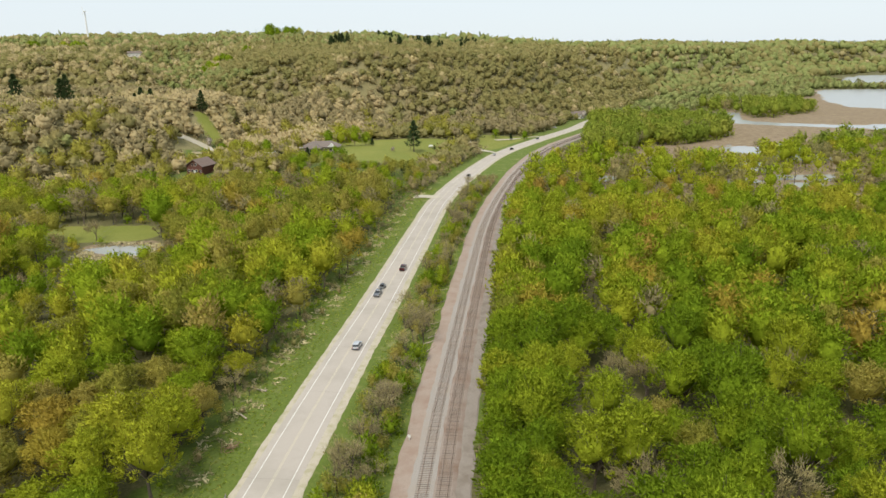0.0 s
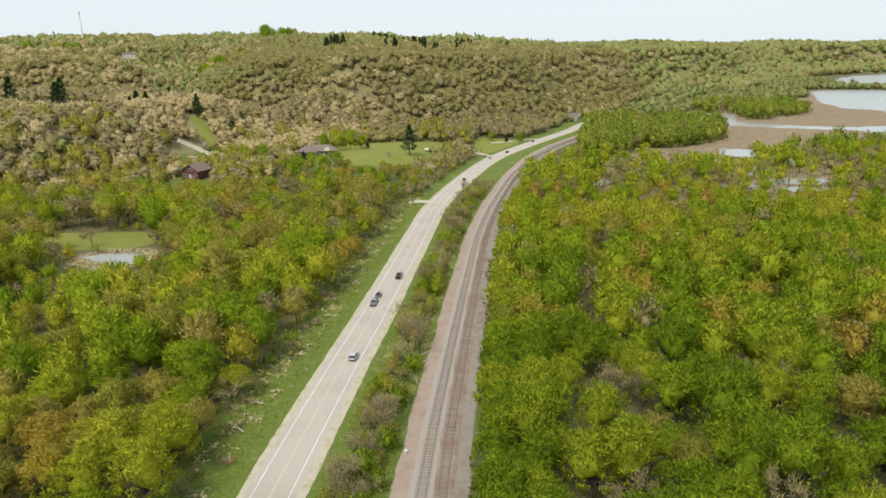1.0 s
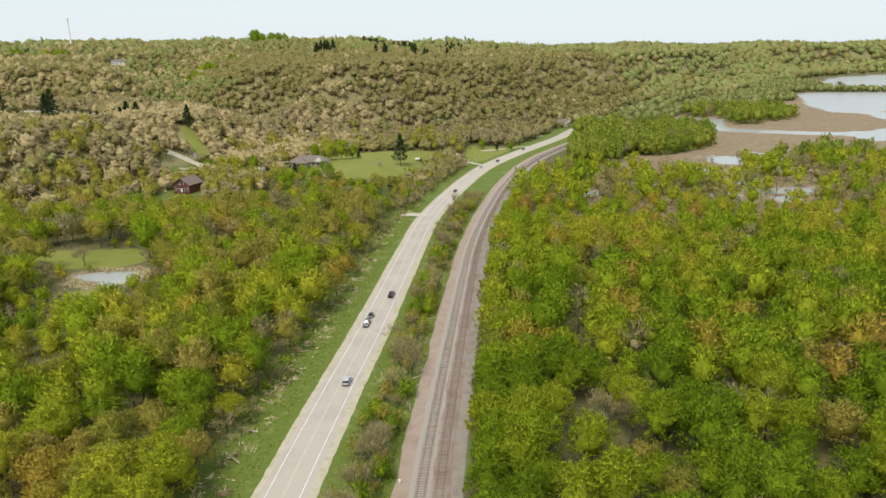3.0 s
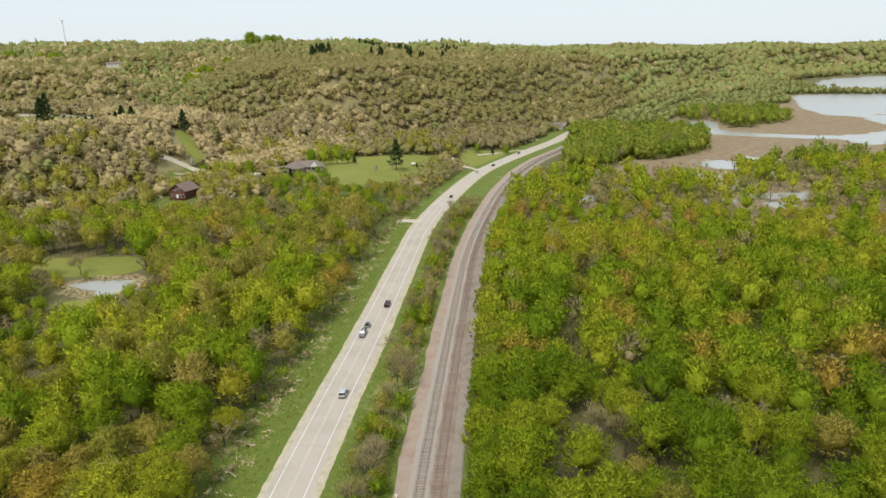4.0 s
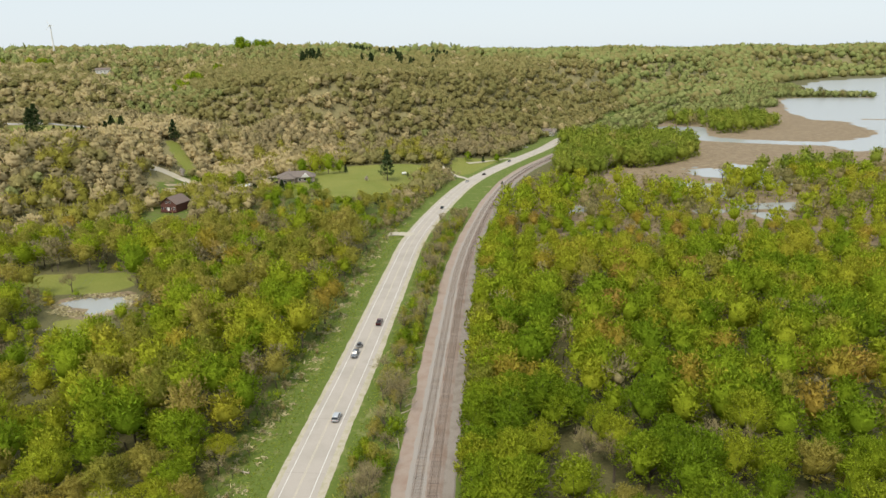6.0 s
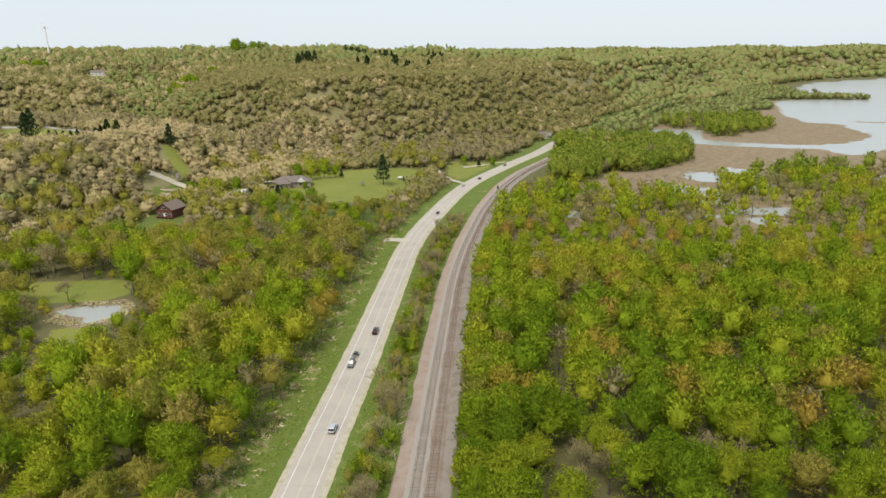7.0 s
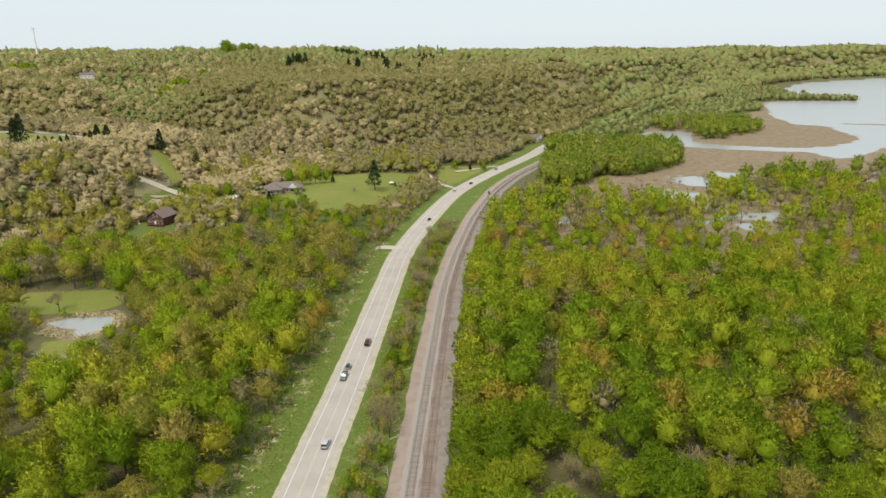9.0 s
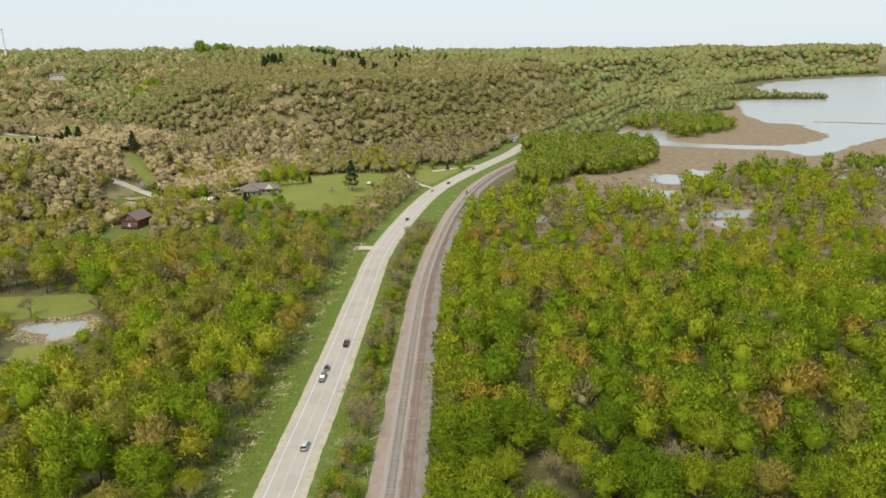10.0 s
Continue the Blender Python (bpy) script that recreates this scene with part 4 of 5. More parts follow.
in_row = (dt > 9) & (y > 405 - 0.12 * (x - 60)) & (y < 520 + 0.05 * (x - 100)) & ((waves(x, y, 38, 2) > -0.3) | (dt < 42)) & (x < 330)
in_back = (y > 480) & (x > 235) & (y < 575 + 0.15 * (x - 300)) & (waves(x, y, 55, 1) > -0.3) & (x < 470) & (x + y > 770)
in_ring = np.zeros(len(lag), bool)
for ring in (GROVE, ISLET, MIDS, POINT):
    in_ring |= dist(x, y, ring, True) < 2 * waves(x, y, 30, 1)
rd = dist(x, y, ROAD_FINE)
shore = (rd > 9) & (rd < 42) & (y > 760)
lag_keep = in_row | in_back | in_ring | shore
mudfree = ~((dist(x, y, MUD, True) < 0) & ~in_ring & ~in_row & ~in_back)
lag = lag[lag_keep & mudfree]
y = lag[:, 1]
LAG_KINDS = [(*plumed(300 + i, h, r, 28, 270, 1.2, lo, limbs=False, slim=0.65, fill=0.45), MARSH_GREEN) for i, (h, r, lo) in enumerate([(13, 5.8, 0.02), (12, 5.2, 0.05), (14, 6.4, 0.04)])]
LAG_KINDS += [(*plumed(305, 10, 6.8, 16, 80, 1.9, 0.0, limbs=False, slim=0.65, fill=0.54, lobes=4), HAZED_GREEN), (*plumed(310, 12, 5.4, 26, 260, 1.1, 0.15, slim=0.55, fill=0.36), OLIVE), (*bare(311, 12, 4.6, 220, 1.0), TWIG)]
LAG_KINDS += [(*plumed(320 + i, h, r, 32, 360, 1.1, lo, slim=0.6, fill=0.38), GREEN) for i, (h, r, lo) in enumerate([(13, 6.0, 0.10), (11.5, 5.5, 0.12), (14, 6.4, 0.10)])]
odd = rng.random(len(lag))
kind = rng.integers(0, 3, len(lag)).astype(float)
kind[(y > 800) & ~(dist(lag[:, 0], y, ISLET, True) < 6)] = 3
kind[y < 560] += 6
kind[odd < np.where(y < 560, 0.38, 0.10)] = 4
kind[odd < np.where(y < 560, 0.10, 0.04)] = 5
woods("backwater_trees", np.column_stack([lag, rng.uniform(0.95, 1.4, len(lag)) * np.where(y > 560, 1.12, 1.0), kind, tone_at(lag, rng) + np.where(y < 560, 0.18, np.where(y < 800, 0.02, 0.0))]), LAG_KINDS, "yellow-green willows and maples standing round backwater pools", 5)

# --- hillside oaks
hill = np.concatenate([scatter(-460, 120, 380, 700, 7.9, 41), scatter(-620, 360, 690, 900, 8.6, 42), scatter(-700, 420, 900, 1040, 10, 44), scatter(-900, 460, 1040, 1400, 14, 43)])
hill = hill[wedge(hill, 30) & clear_of(hill)]
x, y = hill[:, 0], hill[:, 1]
dr = dist(x, y, ROAD_FINE)
hill = hill[(dr < np.where(y > 880, -13, -21)) & ((y > 470) | ((x < -100) & (y > 385)))]
x, y = hill[:, 0], hill[:, 1]
gz = ground_z(x, y)
HILL_KINDS = [(*plumed(400 + i, h, r, 18, 80, 1.65, lo, limbs=False, slim=0.65, lobes=6, calm=0.8), mt) for i, (h, r, lo, mt) in enumerate([(9, 6.6, 0.0, OLIVE), (8.5, 6.2, 0.0, OLIVE), (9.5, 7.0, 0.0, OLIVE), (9.5, 7.2, 0.0, TAN), (8.5, 6.6, 0.0, TAN), (9, 6.6, 0.0, HAZED_GREEN)])]
HILL_KINDS += [(*plumed(420, 10.5, 6.0, 16, 84, 1.5, 0.1, limbs=False, slim=0.4, lobes=5, calm=0.8), TWIG), (*conifer(421, 17, 4.0, 200, 2.2), CONIFER)]
HILL_KINDS += [(*plumed(430 + i, 10.5, 7.4, 12, 40, 2.3, 0.0, limbs=False, slim=0.65, lobes=4, calm=0.8), mt) for i, mt in enumerate((OLIVE, OLIVE, OLIVE, TAN, TAN, HAZED_GREEN, TWIG))]
HILL_KINDS += [(*plumed(440, 10.5, 6.2, 30, 190, 1.25, 0.05, limbs=False, slim=0.6), SPRING_OLIVE)]
odd = rng.random(len(hill)) + 0.12 * waves(x, y, 150, 1)
kind = rng.integers(0, 3, len(hill)).astype(float)
bench_here = (y < 760) & (x < -60)
tan_share = np.where(bench_here, 0.72, np.where((x < -290) & (y > 760), 0.34, 0.05))
kind[odd < tan_share] = 3 + rng.integers(0, 2, (odd < tan_share).sum())
brown = 0.6 * waves(x, y, 120, 2) + 0.6 * rng.normal(size=len(x))
foot_d = -dist(x, y, BLUFF_FOOT)
kind[(brown > 0.75) & (y < 800)] = 6
low_side = (y < 520) & (x < -90)
mixk = rng.random(len(x))
kind[low_side & (mixk < 0.42)] = 6
kind[low_side & (mixk > 0.80)] = 15
kind[low_side & (mixk > 0.36) & (mixk < 0.6)] = 0
kind[odd > 1.04] = 5
kind[(gz < 16) & (odd > 0.74) & (y < 720)] = 15
kind[(foot_d > -60) & (foot_d < 30) & (rng.random(len(x)) < 0.6) & (y < 820)] = 6
top = (gz > 86) & (y > 1120)
in_hollow = (np.abs(dist(x, y, VALLEY)) < 40) & (y > 830)
kind[in_hollow & (rng.random(len(x)) < 0.5)] = 5
kind[top & (rng.random(len(x)) < 0.5)] = 5
kind[top & (y > 1300) & (x > -125) & (x < 70) & (rng.random(len(x)) < 0.7)] = 7
kind[(y > 980) & (kind < 7)] += 8
kind[(kind == 6) & (y > 760) & (rng.random(len(x)) < 0.3)] = 1
hill_size = rng.uniform(0.85, 1.35, len(hill)) * np.where((y < 480) & (x > -200), 0.8, 1.0) * np.where(kind == 7, 0.85, 1.0)
woods("hillside_woods", np.column_stack([hill, hill_size, kind, 0.22 + 0.5 * tone_at(hill, rng) + np.where(bench_here, 0.06, -0.04)]), HILL_KINDS, "budding tan and olive oak woods on the bluff", 6)

# --- far bluffs
far = np.concatenate([scatter(340, 1500, 940, 2300, 17, 51), scatter(-900, 300, 1400, 1640, 24, 53), scatter(150, 3000, 2000, 3700, 31, 52)])
far = far[wedge(far, 60) & (dist(far[:, 0], far[:, 1], BLUFF_FOOT) < np.where(far[:, 1] > 1400, 90, 30)) & (ground_z(far[:, 0], far[:, 1]) > -1.4)]
x, y = far[:, 0], far[:, 1]
far = far[np.abs(dist(x, y, ROAD_FINE)) > 14]
# over half of these trees take the haze-tinted leaf colour
FAR_KINDS = [(plumed(500 + i, 12, 9.0, 10, 22, 2.8, 0.0, limbs=False, slim=0.7, fill=0.6, calm=0.8)[0], None, mt) for i, mt in enumerate((OLIVE, HAZED_GREEN, HAZED_GREEN, TAN))]
grow = np.where(far[:, 1] > 2050, 2.2, 1.45) * rng.uniform(0.8, 1.2, len(far))
woods("far_woods", np.column_stack([far, grow, rng.choice(4, len(far), p=[0.42, 0.35, 0.21, 0.02]), 0.1 + 0.6 * tone_at(far, rng)]), FAR_KINDS, "distant wooded bluffs in olive spring leaf, with haze put into its colour", 7)

# ---------------------------------------------------------------- shrubs, grass and deadwood along the lanes
strip_rng = np.random.default_rng(8)
SHRUBS = [tree_meshes(bare(600, 5.5, 2.4, 480, 0.46), TWIG, "bare_shrub"), tree_meshes(bare(601, 7.0, 2.8, 520, 0.5), TWIG, "bare_shrub"),
          tree_meshes(plumed(602, 5.0, 2.3, 22, 420, 0.42, 0.1, fill=0.3), SPRING_OLIVE, "budding_shrub"), tree_meshes(plumed(603, 7.0, 2.3, 24, 460, 0.45, 0.15, fill=0.3), SPRING_OLIVE, "budding_shrub"),
          tree_meshes(plumed(604, 3.8, 2.0, 22, 380, 0.42, 0.05, fill=0.35), GREEN, "green_shrub", -0.15)]
SHRUB_LABELS = ["leafless brown shrub beside the railway gravel"] * 2 + ["shrub with pale yellow-olive opening buds by the highway"] * 2 + ["small leafy green shrub in the verge"]
pts = scatter(-45, 120, 95, 640, 3.3, 61)
px, py = pts[:, 0], pts[:, 1]
pdr, pdt = dist(px, py, ROAD_FINE), dist(px, py, RAIL_FINE)
band = (pdt < -11.5) & (pdr > 11.5 + 1.5 * waves(px, py, 31, 1)) & (waves(px, py, 22, 2) > -0.75) & (py < 450)
pts = pts[band]
made = {}
count = 0
late = []
for qx, qy in pts:
    wv = float(waves(qx, qy, 40, 3))
    u = strip_rng.random() + 0.25 * wv
    k = (0, 1)[strip_rng.integers(0, 2)] if u > 0.60 else (2, 3)[strip_rng.integers(0, 2)] if u > 0.20 else 4
    s = strip_rng.uniform(0.75, 1.3)
    if count < 290:
        m = at(qx, qy, strip_rng.uniform(0, 6.28), s, s * strip_rng.uniform(0.8, 1.2))
        if k not in made:
            made[k] = plant(SHRUBS[k], m, SHRUB_LABELS[k], "shrub", "verge shrubs", "shrub")
        else:
            copy_thing(made[k], m)
        count += 1
    else:
        late.append((qx, qy, s, (0, 1, 1)[k // 2], strip_rng.random()))

# low thicket at the foot of the woods on both sides, and what is left of the verge shrubs
und = scatter(-70, 90, 95, 480, 4.2, 62)
ux, uy = und[:, 0], und[:, 1]
udr, udt = dist(ux, uy, ROAD_FINE), dist(ux, uy, RAIL_FINE)
foot = ((udr < -14.5) & (udr > -24) & (uy < 480)) | ((udt > 6.3) & (udt < 11))
und = und[foot & (strip_rng.random(len(und)) < 0.75)]
row_by_curve = scatter(-40, 90, 400, 660, 4.5, 63)
rx, ry = row_by_curve[:, 0], row_by_curve[:, 1]
rdr = dist(rx, ry, ROAD_FINE)
row_by_curve = row_by_curve[(rdr < -13) & (rdr > -27) & (ry > 405) & (ry < 575)]
und_rows = [(a, b, strip_rng.uniform(0.5, 0.95), strip_rng.choice([0, 1, 2], p=[0.5, 0.3, 0.2]), strip_rng.random()) for a, b in und]
und_rows += [(a, b, strip_rng.uniform(1.0, 1.9), strip_rng.choice([0, 1, 2], p=[0.45, 0.4, 0.15]), strip_rng.random()) for a, b in row_by_curve]
reeds = scatter(30, 330, 372, 600, 10, 64)
ex, ey = reeds[:, 0], reeds[:, 1]
edt = dist(ex, ey, RAIL_FINE)
reeds = reeds[(edt > 8) & (ey > 368 - 0.14 * (ex - 40)) & (ey < np.where(ex < 235, 585, 470)) & (ground_z(ex, ey) > WATER_Z + 0.2) & (waves(ex, ey, 33, 1) > -0.25)]
und_rows += [(a, b, strip_rng.uniform(0.5, 1.1), strip_rng.choice([0, 1, 2], p=[0.5, 0.38, 0.12]), strip_rng.random()) for a, b in reeds]
pond_rim = scatter(-195, -100, 212, 362, 5.5, 65)
qx_, qy_ = pond_rim[:, 0], pond_rim[:, 1]
rim_r = np.hypot((qx_ + 132) / 17, (qy_ - 284) / 26)
off_lawn = (dist(qx_, qy_, LAWNS[2], True) > 1.5) & (dist(qx_, qy_, LAWNS[3], True) > 1.5)
pond_rim = pond_rim[(rim_r > 1.0) & off_lawn & (lanes_away(qx_, qy_) > 4) & (ground_z(qx_, qy_) > WATER_Z + 0.15) & (np.hypot((qx_ + 132) / 42, (qy_ - 290) / 60) < 1)]
und_rows += [(a, b, strip_rng.uniform(0.8, 1.5), strip_rng.choice([0, 1, 2], p=[0.3, 0.25, 0.45]), strip_rng.random()) for a, b in pond_rim]
UNDER = [(*bare(610, 5.0, 2.2, 110, 0.9), TWIG), (*plumed(611, 4.6, 2.1, 12, 90, 0.6, 0.05, limbs=False, fill=0.3), OLIVE), (*plumed(612, 4.2, 2.2, 12, 90, 0.6, 0.05, limbs=False, fill=0.3), GREEN)]
woods("thicket", np.array(und_rows + late), UNDER, "low brown and budding thicket along the wood's edge", 9)


def tufts(name, pts, size, mat, label, seed, blades=5):
    """Tufts of grass as one object."""
    r = np.random.default_rng(seed)
    n = len(pts)
    z = ground_z(pts[:, 0], pts[:, 1])
    base = np.repeat(np.column_stack([pts, z]), blades, 0) + r.normal(0, size * 0.35, (n * blades, 3)) * (1, 1, 0.05)
    way = unit(r, n * blades) * (1, 1, 0.3) + (0, 0, 0.3)
    way /= np.linalg.norm(way, axis=1)[:, None]
    t = leaves_at(r, base + way * size * 0.3 + (0, 0, size * 0.12), way, size, 0.4, None, 0.25)
    ob = new(name, tri_mesh(name, t, [mat], None, np.repeat(r.random(n), blades)))
    return tagged(ob, label, "grass", kind="stuff")


g = scatter(-70, 70, 95, 420, 1.35, 71)
gxx, gyy = g[:, 0], g[:, 1]
gdr, gdt = dist(gxx, gyy, ROAD_FINE), dist(gxx, gyy, RAIL_FINE)
verge = (((gdr < -8.2) & (gdr > -20)) | ((gdr > 8.6) & (gdt < -10.2)))
g, gdr = g[verge], gdr[verge]
pale = waves(g[:, 0], g[:, 1], 9, 1) + 0.5 * waves(g[:, 0], g[:, 1], 4, 2) + np.where(gdr < -12, 0.25, -0.55)
tufts("grass", g[pale < 0.58], 0.55, GRASS, "fresh green roadside grass", 72, 4)
tufts("dead_grass", g[pale >= 0.58], 0.95, STRAW, "flattened pale straw-coloured dead grass", 73, 5)
bank = scatter(-158, -112, 270, 316, 1.3, 74)
bank_r = np.hypot((bank[:, 0] + 135) / 13, (bank[:, 1] - 292) / 11) + 0.2 * waves(bank[:, 0], bank[:, 1], 7, 1)
tufts("dead_reeds", bank[(bank_r > 0.75) & (bank_r < 1.25)], 1.2, STRAW, "flattened pale dead reeds round the pond", 75, 5)


def log(x, y, length, yaw, r, label="bleached fallen tree trunk on the gravel edge"):
    t = thing("fallen_log", at(x, y, yaw, dz=r * 0.8), label, "log", "fallen logs")
    rr = np.random.default_rng(int(abs(x * 31 + y * 7)))
    pts3 = [np.array((0, k * length / 4, r * rr.uniform(-0.2, 0.6))) + (rr.normal(0, 0.12), 0, 0) for k in range(5)]
    stem = np.concatenate([tube(a, b, r * (1 - 0.16 * k), r * (1 - 0.16 * (k + 1)), 6) for k, (a, b) in enumerate(zip(pts3, pts3[1:]))])
    ob = new("stem", tri_mesh("stem", stem, [DEADWOOD]))
    ob.parent = t
    for k in range(3):
        p = pts3[1 + k]
        q = p + (rr.normal(0, 0.9), rr.uniform(0.4, 1.2), rr.uniform(0, 0.5))
        ob = new("branch", tri_mesh("branch", tube(p, q, r * 0.4, r * 0.12, 4), [DEADWOOD]))
        ob.parent = t


BRUSH = surface("cut_brush", (0.17, 0.10, 0.06), (0.34, 0.23, 0.15), 0.4, 0.9)
DEADWOOD = surface("bleached_deadwood", (0.30, 0.25, 0.19), (0.50, 0.43, 0.34), 0.4, 0.9)
for row in ((-5.6, 190, 5.5, -0.9, 0.2), (-4.8, 185, 4.5, -0.5, 0.16), (-5.8, 172, 5.0, 0.1, 0.18), (-3.2, 216, 4.0, -1.0, 0.16), (-4.6, 194, 6.0, -0.7, 0.17), (-3.9, 205, 3.6, -1.1, 0.14), (-2.9, 222, 4.2, -0.8, 0.15), (-7.4, 163, 4.4, 0.4, 0.17), (-5.0, 199, 5.0, -0.6, 0.14), (-43, 150, 5, 0.8, 0.2), (-42, 163, 6, 1.1, 0.22), (-1.8, 235, 3.8, -0.9, 0.15)):
    log(*row)

pile = thing("brush_pile", at(-43.5, 138), "heap of cut brown branches at the wood's edge", "brush pile")
pr = np.random.default_rng(91)
for k in range(26):
    a = pr.uniform(0, 6.28)
    d = np.array((math.cos(a), math.sin(a), pr.uniform(0.0, 0.5)))
    c = np.array((pr.normal(0, 0.9), pr.normal(0, 0.9), pr.uniform(0.1, 1.0)))
    ln2 = pr.uniform(1.2, 2.6)
    ob = new("branch", tri_mesh("branch", tube(c - d * ln2 / 2, c + d * ln2 / 2, 0.07, 0.03, 4), [BRUSH]))
    ob.parent = pile

# ---------------------------------------------------------------- single trees near the houses


def specimen(x, y, meshes, s, label, sz=None, cat="tree", name="tree", group=""):
    return plant(meshes, at(x, y, (x * 7.1 + y * 3.3) % 6.28, s, sz), label, cat, group, name)


PINE = tree_meshes(conifer(700, 21, 5.6, 1500, 1.15, 0.33), CONIFER, "white_pine")
CEDAR = tree_meshes(conifer(701, 8, 2.4, 900, 0.75, 0.12), CONIFER, "red_cedar")
OAK = tree_meshes(plumed(702, 12, 5.4, 60, 1300, 0.7, 0.12), GREEN, "lawn_maple", -0.15)
PALE = tree_meshes(plumed(703, 8, 3.4, 36, 800, 0.55, 0.2), BLOSSOM, "blossom_tree")
CRAB = tree_meshes(plumed(704, 6, 3.0, 36, 800, 0.5, 0.1), RED_LEAF, "red_maple")
DEAD = tree_meshes(bare(705, 12, 5.2, 900, 0.8), TWIG, "bare_tree")
for x, y, s in ((-23, 538, 1.1), (-309, 600, 1.25), (-312, 597, 1.1), (-340, 582, 1.25), (-194, 584, 0.85)):
    specimen(x, y, PINE, s, "tall dark-green white pine with ragged boughs", group="white pines")
for x, y, s in ((-24, 468, 0.9), (-27, 463, 0.8), (-115, 507, 1.0), (-94, 495, 0.95), (-90, 489, 0.85), (-57, 566, 0.75), (-38, 633, 0.8), (-290, 590, 1.3), (-286, 592, 1.25), (-281, 594, 1.2), (-276, 596, 1.2), (-267, 620, 1.1), (-259, 625, 1.9), (-254, 633, 1.8), (-263, 622, 1.3), (-280, 616, 1.0), (64, 540, 0.38), (60, 656, 0.75), (-8, 560, 0.5), (-110, 503, 0.7), (-70, 500, 0.5)):
    specimen(x, y, CEDAR, s, "dark evergreen cedar with a dense conical crown", group="cedars")
for x, y, s in ((-80, 558, 1.35), (-70, 562, 1.3), (-90, 562, 1.1), (-62, 568, 0.9), (-137, 502, 1.05), (-126, 511, 1.0), (-147, 508, 1.0), (-154, 500, 0.9), (46, 655, 0.75), (72, 652, 0.7), (-78, 512, 0.5), (-150, 560, 0.8)):
    specimen(x, y, OAK, s, "rounded lawn maple in bright green leaf", group="lawn maples")
for x, y, s in ((-38, 528, 0.5), (-176, 540, 0.9), (160, 838, 1.3)):
    specimen(x, y, PALE, s, "small tree in pale blossom", group="blossoming trees")
ridge = random.Random(12)
for _ in range(8):
    specimen(-158 + ridge.uniform(-14, 18), 1105 + ridge.uniform(-10, 14), PINE, ridge.uniform(0.95, 1.2), "tall dark pine on the crest of the wooded bluff", group="pines on the crest")
for _ in range(9):
    specimen(-298 + ridge.uniform(-30, 30), 1372 + ridge.uniform(-12, 12), OAK, ridge.uniform(1.6, 2.3), "large green tree standing out on the skyline", group="trees on the skyline")
for _ in range(9):
    specimen(-560 + ridge.uniform(-70, 70), 1120 + ridge.uniform(-12, 12), OAK, ridge.uniform(1.2, 1.7), "large green tree standing out on the skyline", group="trees on the skyline")
for _ in range(14):
    specimen(-284 + ridge.uniform(-26, 30), 958 + ridge.uniform(-26, 26), OAK, ridge.uniform(0.9, 1.25), "bright green maple in the wooded hollow", group="maples in the hollow")
for _ in range(9):
    specimen(-42 + ridge.uniform(-48, 70), 1010 + ridge.uniform(-16, 16), PINE, ridge.uniform(0.75, 1.05), "dark pine near the top of the wooded bluff", group="pines on the bluff")
specimen(-278, 625, CRAB, 0.8, "small red-leaved ornamental maple on the lawn")
for x, y, s in ((-38, 440, 1.0), (-26, 545, 0.5), (-152, 309, 0.95), (-33, 447, 0.7)):
    specimen(x, y, DEAD, s, "leafless grey-brown tree with open branches", group="bare trees")

# ---------------------------------------------------------------- houses
ROOF_BROWN = surface("brown_shingle_roof", (0.13, 0.095, 0.08), (0.22, 0.165, 0.14), 0.4, 0.9, bump=0.4)
ROOF_GREY = surface("grey_shingle_roof", (0.135, 0.112, 0.098), (0.215, 0.178, 0.155), 0.4, 0.9, bump=0.4)
RED_SIDING = surface("dark_red_siding", (0.085, 0.035, 0.028), (0.15, 0.06, 0.045), 0.4, 0.8)
PALE_SIDING = surface("pale_siding", (0.50, 0.49, 0.47), (0.66, 0.65, 0.62), 0.4, 0.7)
BRICK_WALL = surface("brown_masonry", (0.22, 0.17, 0.14), (0.34, 0.28, 0.24), 0.3, 0.85)
WHITE_TRIM = surface("white_trim", (0.68, 0.68, 0.66), (0.80, 0.80, 0.78), 0.4, 0.6)
DARK_METAL = surface("dark_metal", (0.03, 0.03, 0.03), (0.06, 0.06, 0.06), 0.3, 0.5, metal=0.7)
WALL_STONE = surface("tan_block_stone", (0.42, 0.35, 0.24), (0.58, 0.50, 0.37), 0.4, 0.9, bump=0.4)


def glass_material():
    m, n, l, out = nodes_of("window_glass")
    p = n.new("ShaderNodeBsdfPrincipled")
    p.inputs["Base Color"].default_value = (0.02, 0.025, 0.03, 1)
    p.inputs["Roughness"].default_value = 0.06
    l.new(p.outputs[0], out.inputs[0])
    return m


GLASS = glass_material()


def window(parent, x, y, z, w, h, face):
    """A framed pane set 6 cm proud of a wall that faces 'y' or 'x' (with its sign)."""
    s = 1 if face[0] == "+" else -1
    if face[1] == "y":
        fr = part("window", boxes((x - w / 2 - 0.1, min(y, y + s * 0.06), z - 0.1, x + w / 2 + 0.1, max(y, y + s * 0.06), z + h + 0.1)), WHITE_TRIM, parent, "white-framed window")
        part("pane", boxes((x - w / 2, min(y + s * 0.05, y + s * 0.09), z, x + w / 2, max(y + s * 0.05, y + s * 0.09), z + h)), GLASS, fr)
    else:
        fr = part("window", boxes((min(x, x + s * 0.06), y - w / 2 - 0.1, z - 0.1, max(x, x + s * 0.06), y + w / 2 + 0.1, z + h + 0.1)), WHITE_TRIM, parent, "white-framed window")
        part("pane", boxes((min(x + s * 0.05, x + s * 0.09), y - w / 2, z, max(x + s * 0.05, x + s * 0.09), y + w / 2, z + h)), GLASS, fr)


